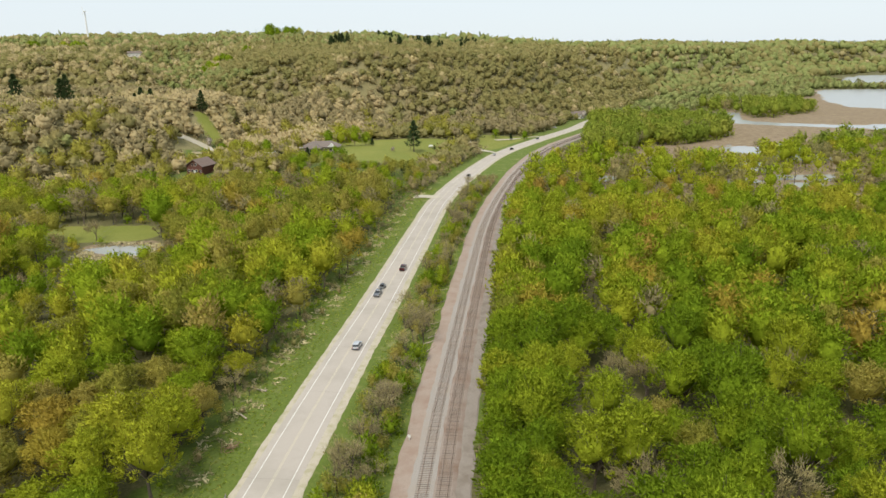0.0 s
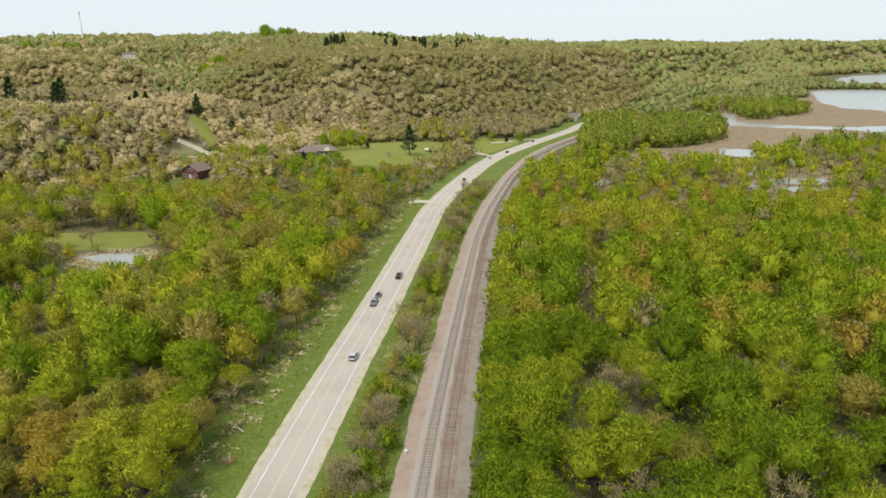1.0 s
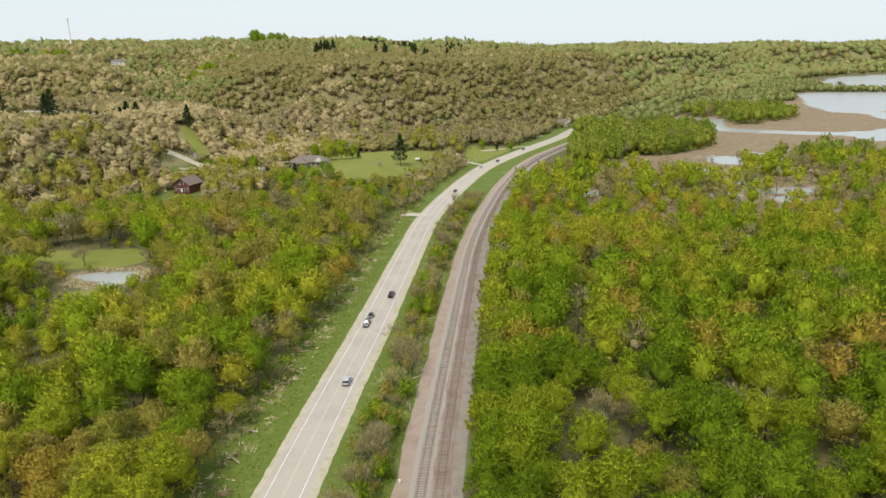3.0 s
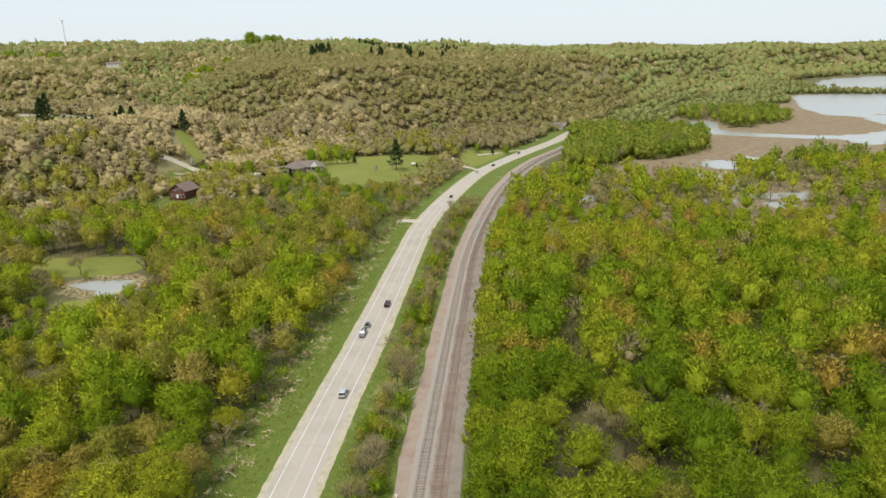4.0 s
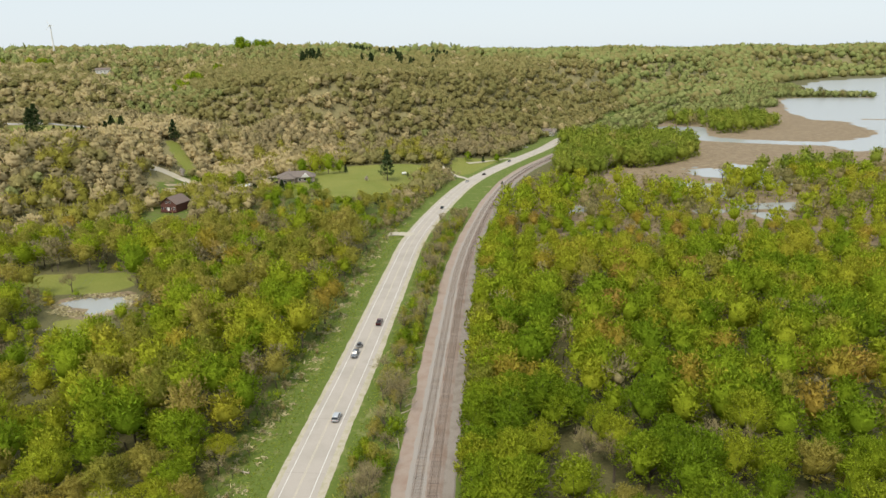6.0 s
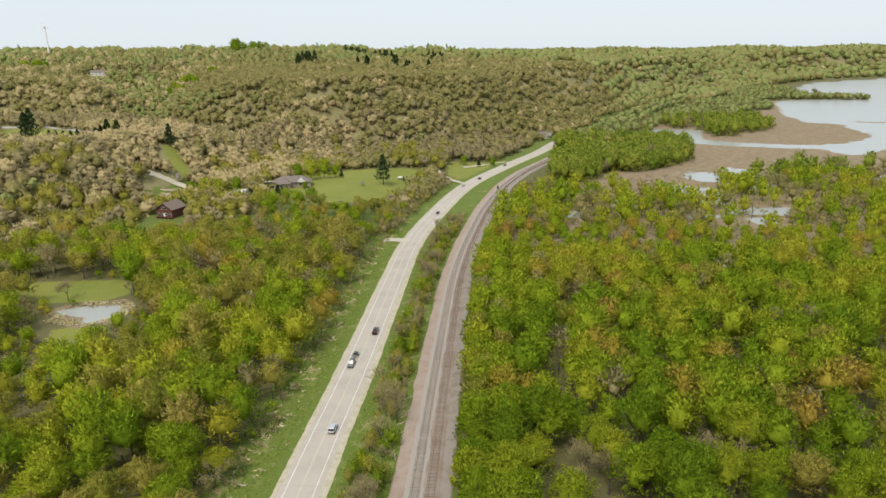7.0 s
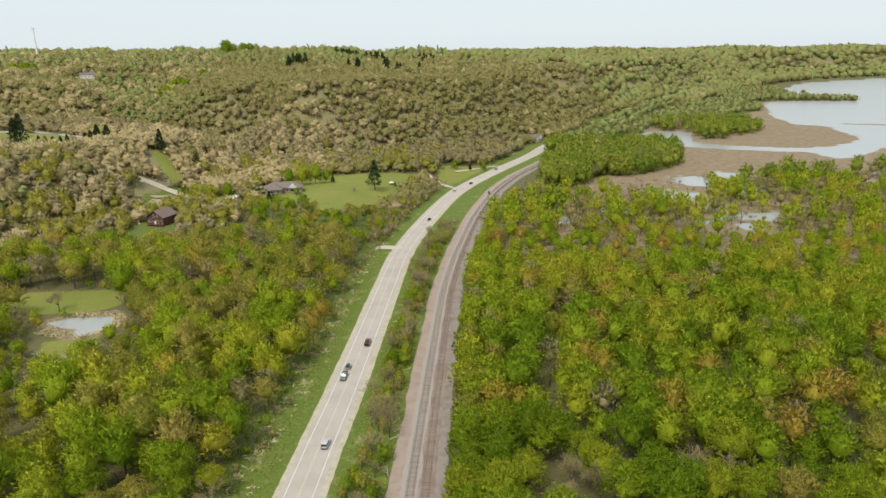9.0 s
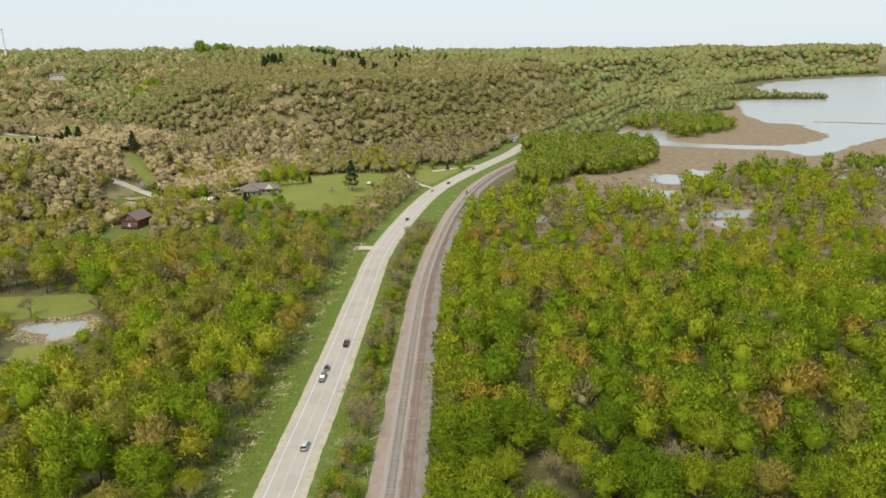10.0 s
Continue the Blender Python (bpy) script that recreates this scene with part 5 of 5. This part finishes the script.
def gable_house(name, m, w, d, h, rise, wall_mat, roof_mat, label, gable="y", chimney=True, over=0.6, windows=3):
    """Walls under a gabled roof with eaves; the gable ends face along the given axis."""
    t = thing(name, m, label, "house")
    if gable == "y":
        part("wall", prism([(-w / 2, -1.5), (w / 2, -1.5), (w / 2, h), (0, h + rise), (-w / 2, h)], -d / 2, d / 2, "y"), wall_mat, t)
        k = rise / (w / 2)
        for s in (-1, 1):
            part("roof", prism([(0, h + rise + 0.03), (s * (w / 2 + over), h - over * k + 0.03), (s * (w / 2 + over), h - over * k + 0.25), (0, h + rise + 0.27)], -d / 2 - over, d / 2 + over, "y"), roof_mat, t)
    else:
        part("wall", prism([(-d / 2, -1.5), (d / 2, -1.5), (d / 2, h), (0, h + rise), (-d / 2, h)], -w / 2, w / 2, "x"), wall_mat, t)
        k = rise / (d / 2)
        for s in (-1, 1):
            part("roof", prism([(0, h + rise + 0.03), (s * (d / 2 + over), h - over * k + 0.03), (s * (d / 2 + over), h - over * k + 0.25), (0, h + rise + 0.27)], -w / 2 - over, w / 2 + over, "x"), roof_mat, t)
    for i in range(windows):
        window(t, -w / 2 + w * (i + 0.5) / windows, -d / 2, 0.9, 1.3, 1.3, "-y")
    part("door", boxes((-0.5, -d / 2 - 0.08, 0.02, 0.5, -d / 2, 2.1)), WHITE_TRIM, t) if windows % 2 == 0 else None
    if chimney:
        part("chimney", boxes((w * 0.22, -0.4, h, w * 0.22 + 0.8, 0.4, h + rise + 1.0), bevel=0.03), BRICK_WALL, t)
    return t


def place(x, y, deg, dz=0.0):
    return pose(x, y, float(ground_z(x, y)) + dz, 0, 0, deg)


# the dark red lodge with a gabled, timber-framed front
lodge = gable_house("lodge_house", place(-149, 440, -18, 0.6), 11, 13, 4.6, 3.6, RED_SIDING, ROOF_BROWN, "dark red timber lodge with a brown gable roof", "y", False, 0.9, 4)
for x in (-5.2, -1.8, 1.8, 5.2):
    part("porch_post", boxes((x - 0.12, -7.5, -1.4, x + 0.12, -7.26, -0.1)), RED_SIDING, lodge)
part("deck", boxes((-5.6, -7.7, -0.3, 5.6, -6.5, -0.1)), RED_SIDING, lodge)
window(lodge, -1.2, -6.5, 4.6, 1.2, 1.4, "-y")
window(lodge, 1.2, -6.5, 4.6, 1.2, 1.4, "-y")
# terraced stone walls above the lodge
for k in range(4):
    x, y = -168 - k * 3, 494 + k * 7
    wl_ob = thing("retaining_wall", place(x, y, -14 + k * 4, -0.4 + 0.25 * k), "curved tan block retaining wall on the slope", "retaining wall", "retaining walls")
    for j in range(12):
        a = (j - 5.5) * 0.11
        b = part("block", boxes((-0.85, -0.45, 0, 0.85, 0.45, 1.5), bevel=0.05), WALL_STONE, wl_ob)
        b.matrix_basis = pose(math.sin(a) * 15, 15 - math.cos(a) * 15, 0.0, 0, 0, math.degrees(a))

# the long house with a broad hipped roof
home = thing("ranch_house", place(-90, 532, 8, 0.3) @ Matrix.Scale(1.2, 4), "low brick house with a broad grey-brown hipped roof", "house")
part("wall", boxes((-11, -5, -1.5, 11, 5, 3.0)), BRICK_WALL, home)


def hip(x0, y0, x1, y1, z, rise, over=0.8):
    bm = bmesh.new()
    x0, y0, x1, y1 = x0 - over, y0 - over, x1 + over, y1 + over
    half = min(x1 - x0, y1 - y0) / 2
    lo = [bm.verts.new(v) for v in ((x0, y0, z), (x1, y0, z), (x1, y1, z), (x0, y1, z))]
    if x1 - x0 > y1 - y0:
        a, b = bm.verts.new((x0 + half, (y0 + y1) / 2, z + rise)), bm.verts.new((x1 - half, (y0 + y1) / 2, z + rise))
        fs = [(lo[0], lo[1], b, a), (lo[1], lo[2], b), (lo[2], lo[3], a, b), (lo[3], lo[0], a)]
    else:
        a, b = bm.verts.new(((x0 + x1) / 2, y0 + half, z + rise)), bm.verts.new(((x0 + x1) / 2, y1 - half, z + rise))
        fs = [(lo[0], lo[1], a), (lo[1], lo[2], b, a), (lo[2], lo[3], b), (lo[3], lo[0], a, b)]
    for f in fs:
        bm.faces.new(f)
    bm.faces.new(lo[::-1])
    bmesh.ops.recalc_face_normals(bm, faces=bm.faces)
    return bm


part("roof", hip(-11, -5, 11, 5, 3.0, 3.2), ROOF_GREY, home)
part("wing", boxes((-9, -10, -1.5, -1, -5, 2.9)), BRICK_WALL, home)
part("roof", hip(-9, -10.5, -1, -1, 3.03, 3.0, 0.6), ROOF_GREY, home)
part("dormer", prism([(3.0, 3.0), (8.0, 3.0), (5.5, 5.2)], -6.4, -2.5, "y"), PALE_SIDING, home, "white gabled dormer")
part("chimney", boxes((-4.6, 1.4, 3, -3.6, 2.2, 7.4), bevel=0.03), BRICK_WALL, home)
for x in (2.0, 5.0, 8.6):
    window(home, x, -5, 0.9, 1.4, 1.3, "-y")
window(home, -6.8, -10, 0.9, 1.4, 1.3, "-y")
window(home, -3.4, -10, 0.9, 1.4, 1.3, "-y")
for x, y, deg, w, d, h, wm, rm, lab in ((-121, 500, 10, 7, 5, 2.5, PALE_SIDING, PALE_SIDING, "small white metal shed among the maples"),
                                       (-113, 512, 4, 3, 3, 2.4, PALE_SIDING, PALE_SIDING, "small white garden shed by the drive"),
                                       (155, 852, -30, 14, 9, 4.5, PALE_SIDING, ROOF_GREY, "pale house behind blossoming trees by the highway"),
                                       (-460, 1096, 18, 20, 9, 4.5, PALE_SIDING, ROOF_GREY, "long pale house high on the wooded hill")):
    gable_house("shed" if w < 8 else "house", place(x, y, deg, 0.3), w, d, h, d * 0.28, wm, rm, lab, "x", w > 9, 0.5, 2 if w < 8 else 4)
vr = random.Random(4)
for x, y in ((799, 1850), (835, 1890), (870, 1925), (905, 1950), (932, 1985), (970, 2020), (1010, 2055), (1085, 2140), (760, 1800), (715, 1740)):
    gable_house("village_house", place(x + vr.uniform(-8, 8), y + 18, vr.uniform(-40, 40), 0.4), vr.uniform(11, 17), 10, 5.0, 3.0, vr.choice((PALE_SIDING, WHITE_TRIM, BRICK_WALL)), ROOF_GREY, "pale village house by the far lake shore", "x", False, 0.5, 3)

# ---------------------------------------------------------------- white tank by the pine
tank = thing("propane_tank", place(-11, 566, 20, 0.45), "white horizontal gas tank on short feet on the lawn", "gas tank")
bm = bmesh.new()
bmesh.ops.create_cone(bm, cap_ends=True, segments=20, radius1=0.9, radius2=0.9, depth=3.6, matrix=Matrix.Rotation(radians(90), 4, "Y") @ Matrix.Translation((-1.1, 0, 0)))
bmesh.ops.bevel(bm, geom=[e for e in bm.edges if abs(abs(e.verts[0].co.x) - 1.8) < 0.01 and abs(abs(e.verts[1].co.x) - 1.8) < 0.01], offset=0.35, segments=3, affect="EDGES")
part("vessel", bm, WHITE_TRIM, tank)
for x in (-1.1, 1.1):
    part("foot", boxes((x - 0.12, -0.6, -0.6, x + 0.12, 0.6, 0.45)), DARK_METAL, tank)
part("dome", boxes((-0.3, -0.25, 1.9, 0.3, 0.25, 2.2), bevel=0.06), WHITE_TRIM, tank)

# ---------------------------------------------------------------- wind turbine on the skyline
mast = thing("wind_turbine", place(-640, 1330, 0), "white wind turbine standing behind the wooded ridge", "wind turbine")
bm = bmesh.new()
bmesh.ops.create_cone(bm, cap_ends=True, segments=12, radius1=1.7, radius2=0.9, depth=52, matrix=Matrix.Translation((0, 0, 26)))
part("tower", bm, WHITE_TRIM, mast)
part("nacelle", boxes((-1.1, -3.2, 51.5, 1.1, 2.2, 53.6), bevel=0.3), WHITE_TRIM, mast)
for k in range(3):
    b = part("blade", prism([(0, -0.5), (9.5, -0.1), (9.5, 0.1), (0, 0.5)], -3.5, -3.3, "y"), WHITE_TRIM, mast)
    b.matrix_basis = Matrix.Translation((0, 0, 52.5)) @ Matrix.Rotation(radians(8 + 120 * k), 4, "Y")

# ---------------------------------------------------------------- power line by the pond
POLE_WOOD = surface("silvered_pole_wood", (0.22, 0.18, 0.14), (0.36, 0.31, 0.25), 0.3, 0.9)
WIRE = surface("dull_wire", (0.10, 0.10, 0.10), (0.16, 0.16, 0.16), 0.3, 0.5, metal=0.5)
POLES = [(-112, 180), (-127, 240), (-150, 352)]
heads = []
for x, y in POLES:
    t = thing("utility_pole", place(x, y, 20), "silvered wooden utility pole with one crossarm", "utility pole", "utility poles")
    bm = bmesh.new()
    bmesh.ops.create_cone(bm, cap_ends=True, segments=10, radius1=0.17, radius2=0.11, depth=11, matrix=Matrix.Translation((0, 0, 5.0)))
    part("post", bm, POLE_WOOD, t)
    part("crossarm", boxes((-1.4, -0.07, 9.6, 1.4, 0.07, 9.8), bevel=0.01), POLE_WOOD, t)
    for k in (-1.25, -0.5, 0.5, 1.25):
        bm = bmesh.new()
        bmesh.ops.create_cone(bm, cap_ends=True, segments=8, radius1=0.07, radius2=0.04, depth=0.22, matrix=Matrix.Translation((k, 0, 9.91)))
        part("insulator", bm, WHITE_TRIM, t)
    heads.append([t.matrix_world @ Vector((k, 0, 10.02)) for k in (-1.25, 1.25)])
for a, b in zip(heads, heads[1:]):
    for p, q in zip(a, b):
        pts3 = [np.array(p.lerp(q, k / 10)) - (0, 0, 1.3 * (1 - (2 * k / 10 - 1) ** 2)) for k in range(11)]
        across = np.cross(np.array(q - p), (0, 0, 1.0))
        across /= np.linalg.norm(across)
        ring = [0.03 * across, np.array((0, 0, 0.03)), -0.03 * across, np.array((0, 0, -0.03))]
        sides = [(4 * k + j, 4 * k + (j + 1) % 4, 4 * k + 4 + (j + 1) % 4, 4 * k + 4 + j) for k in range(10) for j in range(4)]
        ob = link_mesh("power_cable", [c + r for c in pts3 for r in ring], sides + [(3, 2, 1, 0), (40, 41, 42, 43)], WIRE)
        tagged(ob, "thin sagging power cable strung between wooden poles", "power cable", "power cables")

# ---------------------------------------------------------------- railway marker and guard rails
t = thing("marker_post", place(-7.1, 140.5, 0), "short white marker post at the edge of the railway gravel", "marker post")
bm = bmesh.new()
bmesh.ops.create_cone(bm, cap_ends=True, segments=10, radius1=0.07, radius2=0.06, depth=1.3, matrix=Matrix.Translation((0, 0, 0.5)))
part("post", bm, WHITE_TRIM, t)
part("plate", boxes((-0.3, -0.03, 0.75, 0.3, 0.03, 1.35), bevel=0.01), WHITE_TRIM, t)
GALV = surface("galvanised_steel", (0.34, 0.34, 0.34), (0.46, 0.46, 0.46), 0.3, 0.45, metal=0.6)
for side in (-1, 1):
    seg = ROAD[(ROAD[:, 1] > 92) & (ROAD[:, 1] < 127)]
    t = thing("guard_rail", Matrix.Identity(4), "galvanised steel guard rail on timber posts beside the highway", "guard rail", "guard rails")
    o = side * 6.6
    sweep("beam", seg, [(o, 0.45), (o - side * 0.05, 0.55), (o, 0.62), (o - side * 0.05, 0.70), (o, 0.78), (o + side * 0.03, 0.62)], GALV, t, lift=np.zeros(len(seg)), closed=True)
    for p in beside(seg, o + side * 0.14):
        b = part("post", boxes((-0.08, -0.1, -0.8, 0.08, 0.1, 0.8), bevel=0.01), POLE_WOOD, t)
        b.matrix_basis = pose(p[0], p[1], 0)
for x_off, y in ((8.2, 250), (8.4, 199), (-8.0, 300), (8.2, 330)):
    i = int(np.argmin(np.abs(ROAD[:, 1] - y)))
    p = beside(ROAD, x_off)[i]
    t = thing("delineator", place(p[0], p[1], 0), "slim dark roadside delineator post", "road post", "road posts")
    part("post", boxes((-0.05, -0.03, -0.3, 0.05, 0.03, 1.2), bevel=0.01), DARK_METAL, t)
    part("reflector", boxes((-0.05, -0.045, 1.0, 0.05, -0.032, 1.15)), WHITE_TRIM, t)

# ---------------------------------------------------------------- vehicles
def paint(name, col, rough=0.25, metal=0.3):
    m, n, l, out = nodes_of(name)
    p = n.new("ShaderNodeBsdfPrincipled")
    dust = ramp_node(n, l, noise_node(n, l, 2.0, 4), [(0.35, col), (0.8, tuple(0.85 * c + 0.03 for c in col))])
    l.new(dust, p.inputs["Base Color"])
    p.inputs["Roughness"].default_value, p.inputs["Metallic"].default_value = rough, metal
    p.inputs["Coat Weight"].default_value = 0.5
    l.new(p.outputs[0], out.inputs[0])
    return m


SILVER, DARK_RED, BLACK, GREY, WHITE = paint("silver_paint", (0.50, 0.52, 0.55)), paint("dark_red_paint", (0.10, 0.02, 0.02)), paint("black_paint", (0.02, 0.02, 0.022)), paint("grey_paint", (0.16, 0.17, 0.19)), paint("white_paint", (0.75, 0.75, 0.74))
RUBBER = surface("tyre_rubber", (0.015, 0.015, 0.015), (0.03, 0.03, 0.03), 0.3, 0.9)
RIM = surface("wheel_alloy", (0.35, 0.35, 0.36), (0.5, 0.5, 0.5), 0.3, 0.35, metal=0.8)
LAMP = surface("head_lamp_lens", (0.7, 0.7, 0.7), (0.8, 0.8, 0.8), 0.3, 0.15)
TAIL = surface("tail_lamp_lens", (0.30, 0.01, 0.01), (0.40, 0.02, 0.02), 0.3, 0.2)


def wheel(parent, x, y, r=0.34, w=0.23):
    bm = bmesh.new()
    bmesh.ops.create_cone(bm, cap_ends=True, segments=18, radius1=r, radius2=r, depth=w, matrix=Matrix.Translation((x, y, r)) @ Matrix.Rotation(radians(90), 4, "Y"))
    ty = part("wheel", bm, RUBBER, parent, "black tyre on an alloy rim")
    bm = bmesh.new()
    bmesh.ops.create_cone(bm, cap_ends=True, segments=14, radius1=r * 0.62, radius2=r * 0.62, depth=w + 0.02, matrix=Matrix.Translation((x, y, r)) @ Matrix.Rotation(radians(90), 4, "Y"))
    part("rim", bm, RIM, ty)


def tapered(outline, half, inset, z_in):
    """A side outline (y, z) drawn across a vehicle and drawn in above a height."""
    bm = prism(outline, -half, half, "x")
    for v in bm.verts:
        if v.co.z > z_in:
            v.co.x -= math.copysign(inset * min(1, (v.co.z - z_in) / 0.5), v.co.x)
    bmesh.ops.bevel(bm, geom=list(bm.edges), offset=0.05, segments=2, affect="EDGES")
    return bm


def vehicle(kind, mat, label, m):
    """Body forward along +y. kind: suv, sedan or pickup."""
    t = thing({"suv": "suv_car", "sedan": "sedan_car", "pickup": "pickup_truck"}[kind], m, label, "truck" if kind == "pickup" else "car", "vehicles on the highway")
    if kind == "pickup":
        L, belt, roof = 5.7, 1.10, 1.85
        body = [(-L / 2, 0.45), (L / 2, 0.45), (L / 2, 0.95), (L / 2 - 0.25, 1.12), (1.25, belt + 0.05), (-L / 2, belt)]
        glass = [(1.35, belt), (0.70, roof - 0.08), (-0.75, roof - 0.08), (-0.95, belt)]
        top = [(0.78, roof - 0.12), (-0.80, roof - 0.12), (-0.74, roof), (0.66, roof)]
    elif kind == "suv":
        L, belt, roof = 4.7, 1.02, 1.70
        body = [(-L / 2, 0.40), (L / 2, 0.40), (L / 2, 0.80), (L / 2 - 0.2, 0.98), (1.15, belt + 0.04), (-L / 2 + 0.05, belt)]
        glass = [(1.25, belt), (0.45, roof - 0.08), (-1.85, roof - 0.08), (-2.25, belt)]
        top = [(0.52, roof - 0.12), (-1.95, roof - 0.12), (-1.80, roof), (0.36, roof)]
    else:
        L, belt, roof = 4.7, 0.92, 1.45
        body = [(-L / 2, 0.35), (L / 2, 0.35), (L / 2, 0.70), (L / 2 - 0.2, 0.84), (1.15, belt + 0.02), (-1.5, belt + 0.05), (-L / 2 + 0.05, belt)]
        glass = [(1.25, belt), (0.45, roof - 0.08), (-0.95, roof - 0.08), (-1.65, belt)]
        top = [(0.52, roof - 0.12), (-1.02, roof - 0.12), (-0.90, roof), (0.36, roof)]
    part("body", tapered(body, 0.92, 0.05, 0.85), mat, t)
    part("windows", tapered(glass, 0.86, 0.14, belt), GLASS, t, "dark tinted glass")
    part("roof_panel", tapered(top, 0.76, 0.04, roof - 0.1), mat, t)
    if kind == "pickup":
        part("cargo_bed", boxes((-0.78, -L / 2 + 0.12, 0.9, 0.78, -1.05, belt + 0.02)), DARK_METAL, t, "dark lined cargo bed")
        for s in (-1, 1):
            part("bed_side", boxes((min(s * 0.80, s * 0.92), -L / 2 + 0.04, 0.9, max(s * 0.80, s * 0.92), -1.0, belt + 0.16), bevel=0.02), mat, t)
        part("tailgate", boxes((-0.9, -L / 2, 0.6, 0.9, -L / 2 + 0.1, belt + 0.16), bevel=0.02), mat, t)
    for x in (-0.82, 0.82):
        for y in (-L / 2 + 0.95, L / 2 - 0.9):
            wheel(t, x, y, 0.38 if kind == "pickup" else 0.34)
        part("headlight", boxes((min(x * 0.98, x * 0.62), L / 2 - 0.06, 0.66, max(x * 0.98, x * 0.62), L / 2 + 0.015, 0.82), bevel=0.02), LAMP, t)
        part("taillight", boxes((min(x * 1.0, x * 0.78), -L / 2 - 0.015, 0.70, max(x * 1.0, x * 0.78), -L / 2 + 0.05, 0.95), bevel=0.02), TAIL, t)
        part("mirror", boxes((min(x * 1.12, x * 1.25), 0.95, belt + 0.02, max(x * 1.12, x * 1.25), 1.12, belt + 0.18), bevel=0.03), mat, t)
    part("bumper", boxes((-0.88, L / 2 - 0.05, 0.36, 0.88, L / 2 + 0.06, 0.56), bevel=0.03), DARK_METAL, t)
    part("bumper", boxes((-0.88, -L / 2 - 0.06, 0.36, 0.88, -L / 2 + 0.05, 0.56), bevel=0.03), DARK_METAL, t)
    return t


def on_road(y, lane, back=False):
    """A pose on the carriageway; lane in metres to the right of its middle."""
    i = int(np.argmin(np.abs(ROAD[:, 1] - y)))
    p, d = beside(ROAD, lane)[i], ROAD[i + 1] - ROAD[i - 1]
    yaw = math.degrees(math.atan2(d[1], d[0])) - 90 + (180 if back else 0)
    return pose(p[0], p[1], 0.235 + float(ground_line(ROAD)[i]), 0, 0, yaw)


vehicle("suv", SILVER, "silver suv driving on the pale highway", on_road(186, 1.75))
vehicle("pickup", DARK_RED, "dark red pickup truck driving on the highway", on_road(258, 1.75))
vehicle("sedan", BLACK, "black sedan on the bend of the highway", on_road(460, 1.75))
vehicle("sedan", WHITE, "white sedan coming round the bend of the highway", on_road(552, -1.75, True))
vehicle("suv", BLACK, "black suv far along the highway bend", on_road(586, 1.75))
vehicle("sedan", GREY, "grey sedan far along the highway", on_road(654, -1.75, True))
vehicle("pickup", GREY, "grey pickup truck towing a small trailer", on_road(232, -1.75, True))
tr = thing("trailer", on_road(239.2, -1.75, True), "small open trailer with a dark machine, towed by a pickup", "trailer")
part("trailer_bed", boxes((-0.9, -1.7, 0.45, 0.9, 1.7, 0.55), bevel=0.02), GALV, tr)
for s in (-1, 1):
    part("side_rail", boxes((min(s * 0.86, s * 0.92), -1.7, 0.55, max(s * 0.86, s * 0.92), 1.7, 0.95), bevel=0.01), GALV, tr)
    wheel(tr, s * 1.0, -0.2, 0.32, 0.2)
part("drawbar", boxes((-0.05, 1.7, 0.45, 0.05, 2.9, 0.53)), DARK_METAL, tr)
part("load", boxes((-0.6, -1.2, 0.56, 0.6, 0.9, 1.35), bevel=0.15), BLACK, tr, "dark rounded machine")
for x, y, deg, k, mt, lab in ((-104, 527, 60, "sedan", BLACK, "black car parked on the house drive"), (-78, 521, 70, "suv", GREY, "grey suv parked beside the brick house"), (114, 752, 50, "pickup", WHITE, "white pickup parked off the highway")):
    vehicle(k, mt, lab, place(x, y, deg, 0.05))
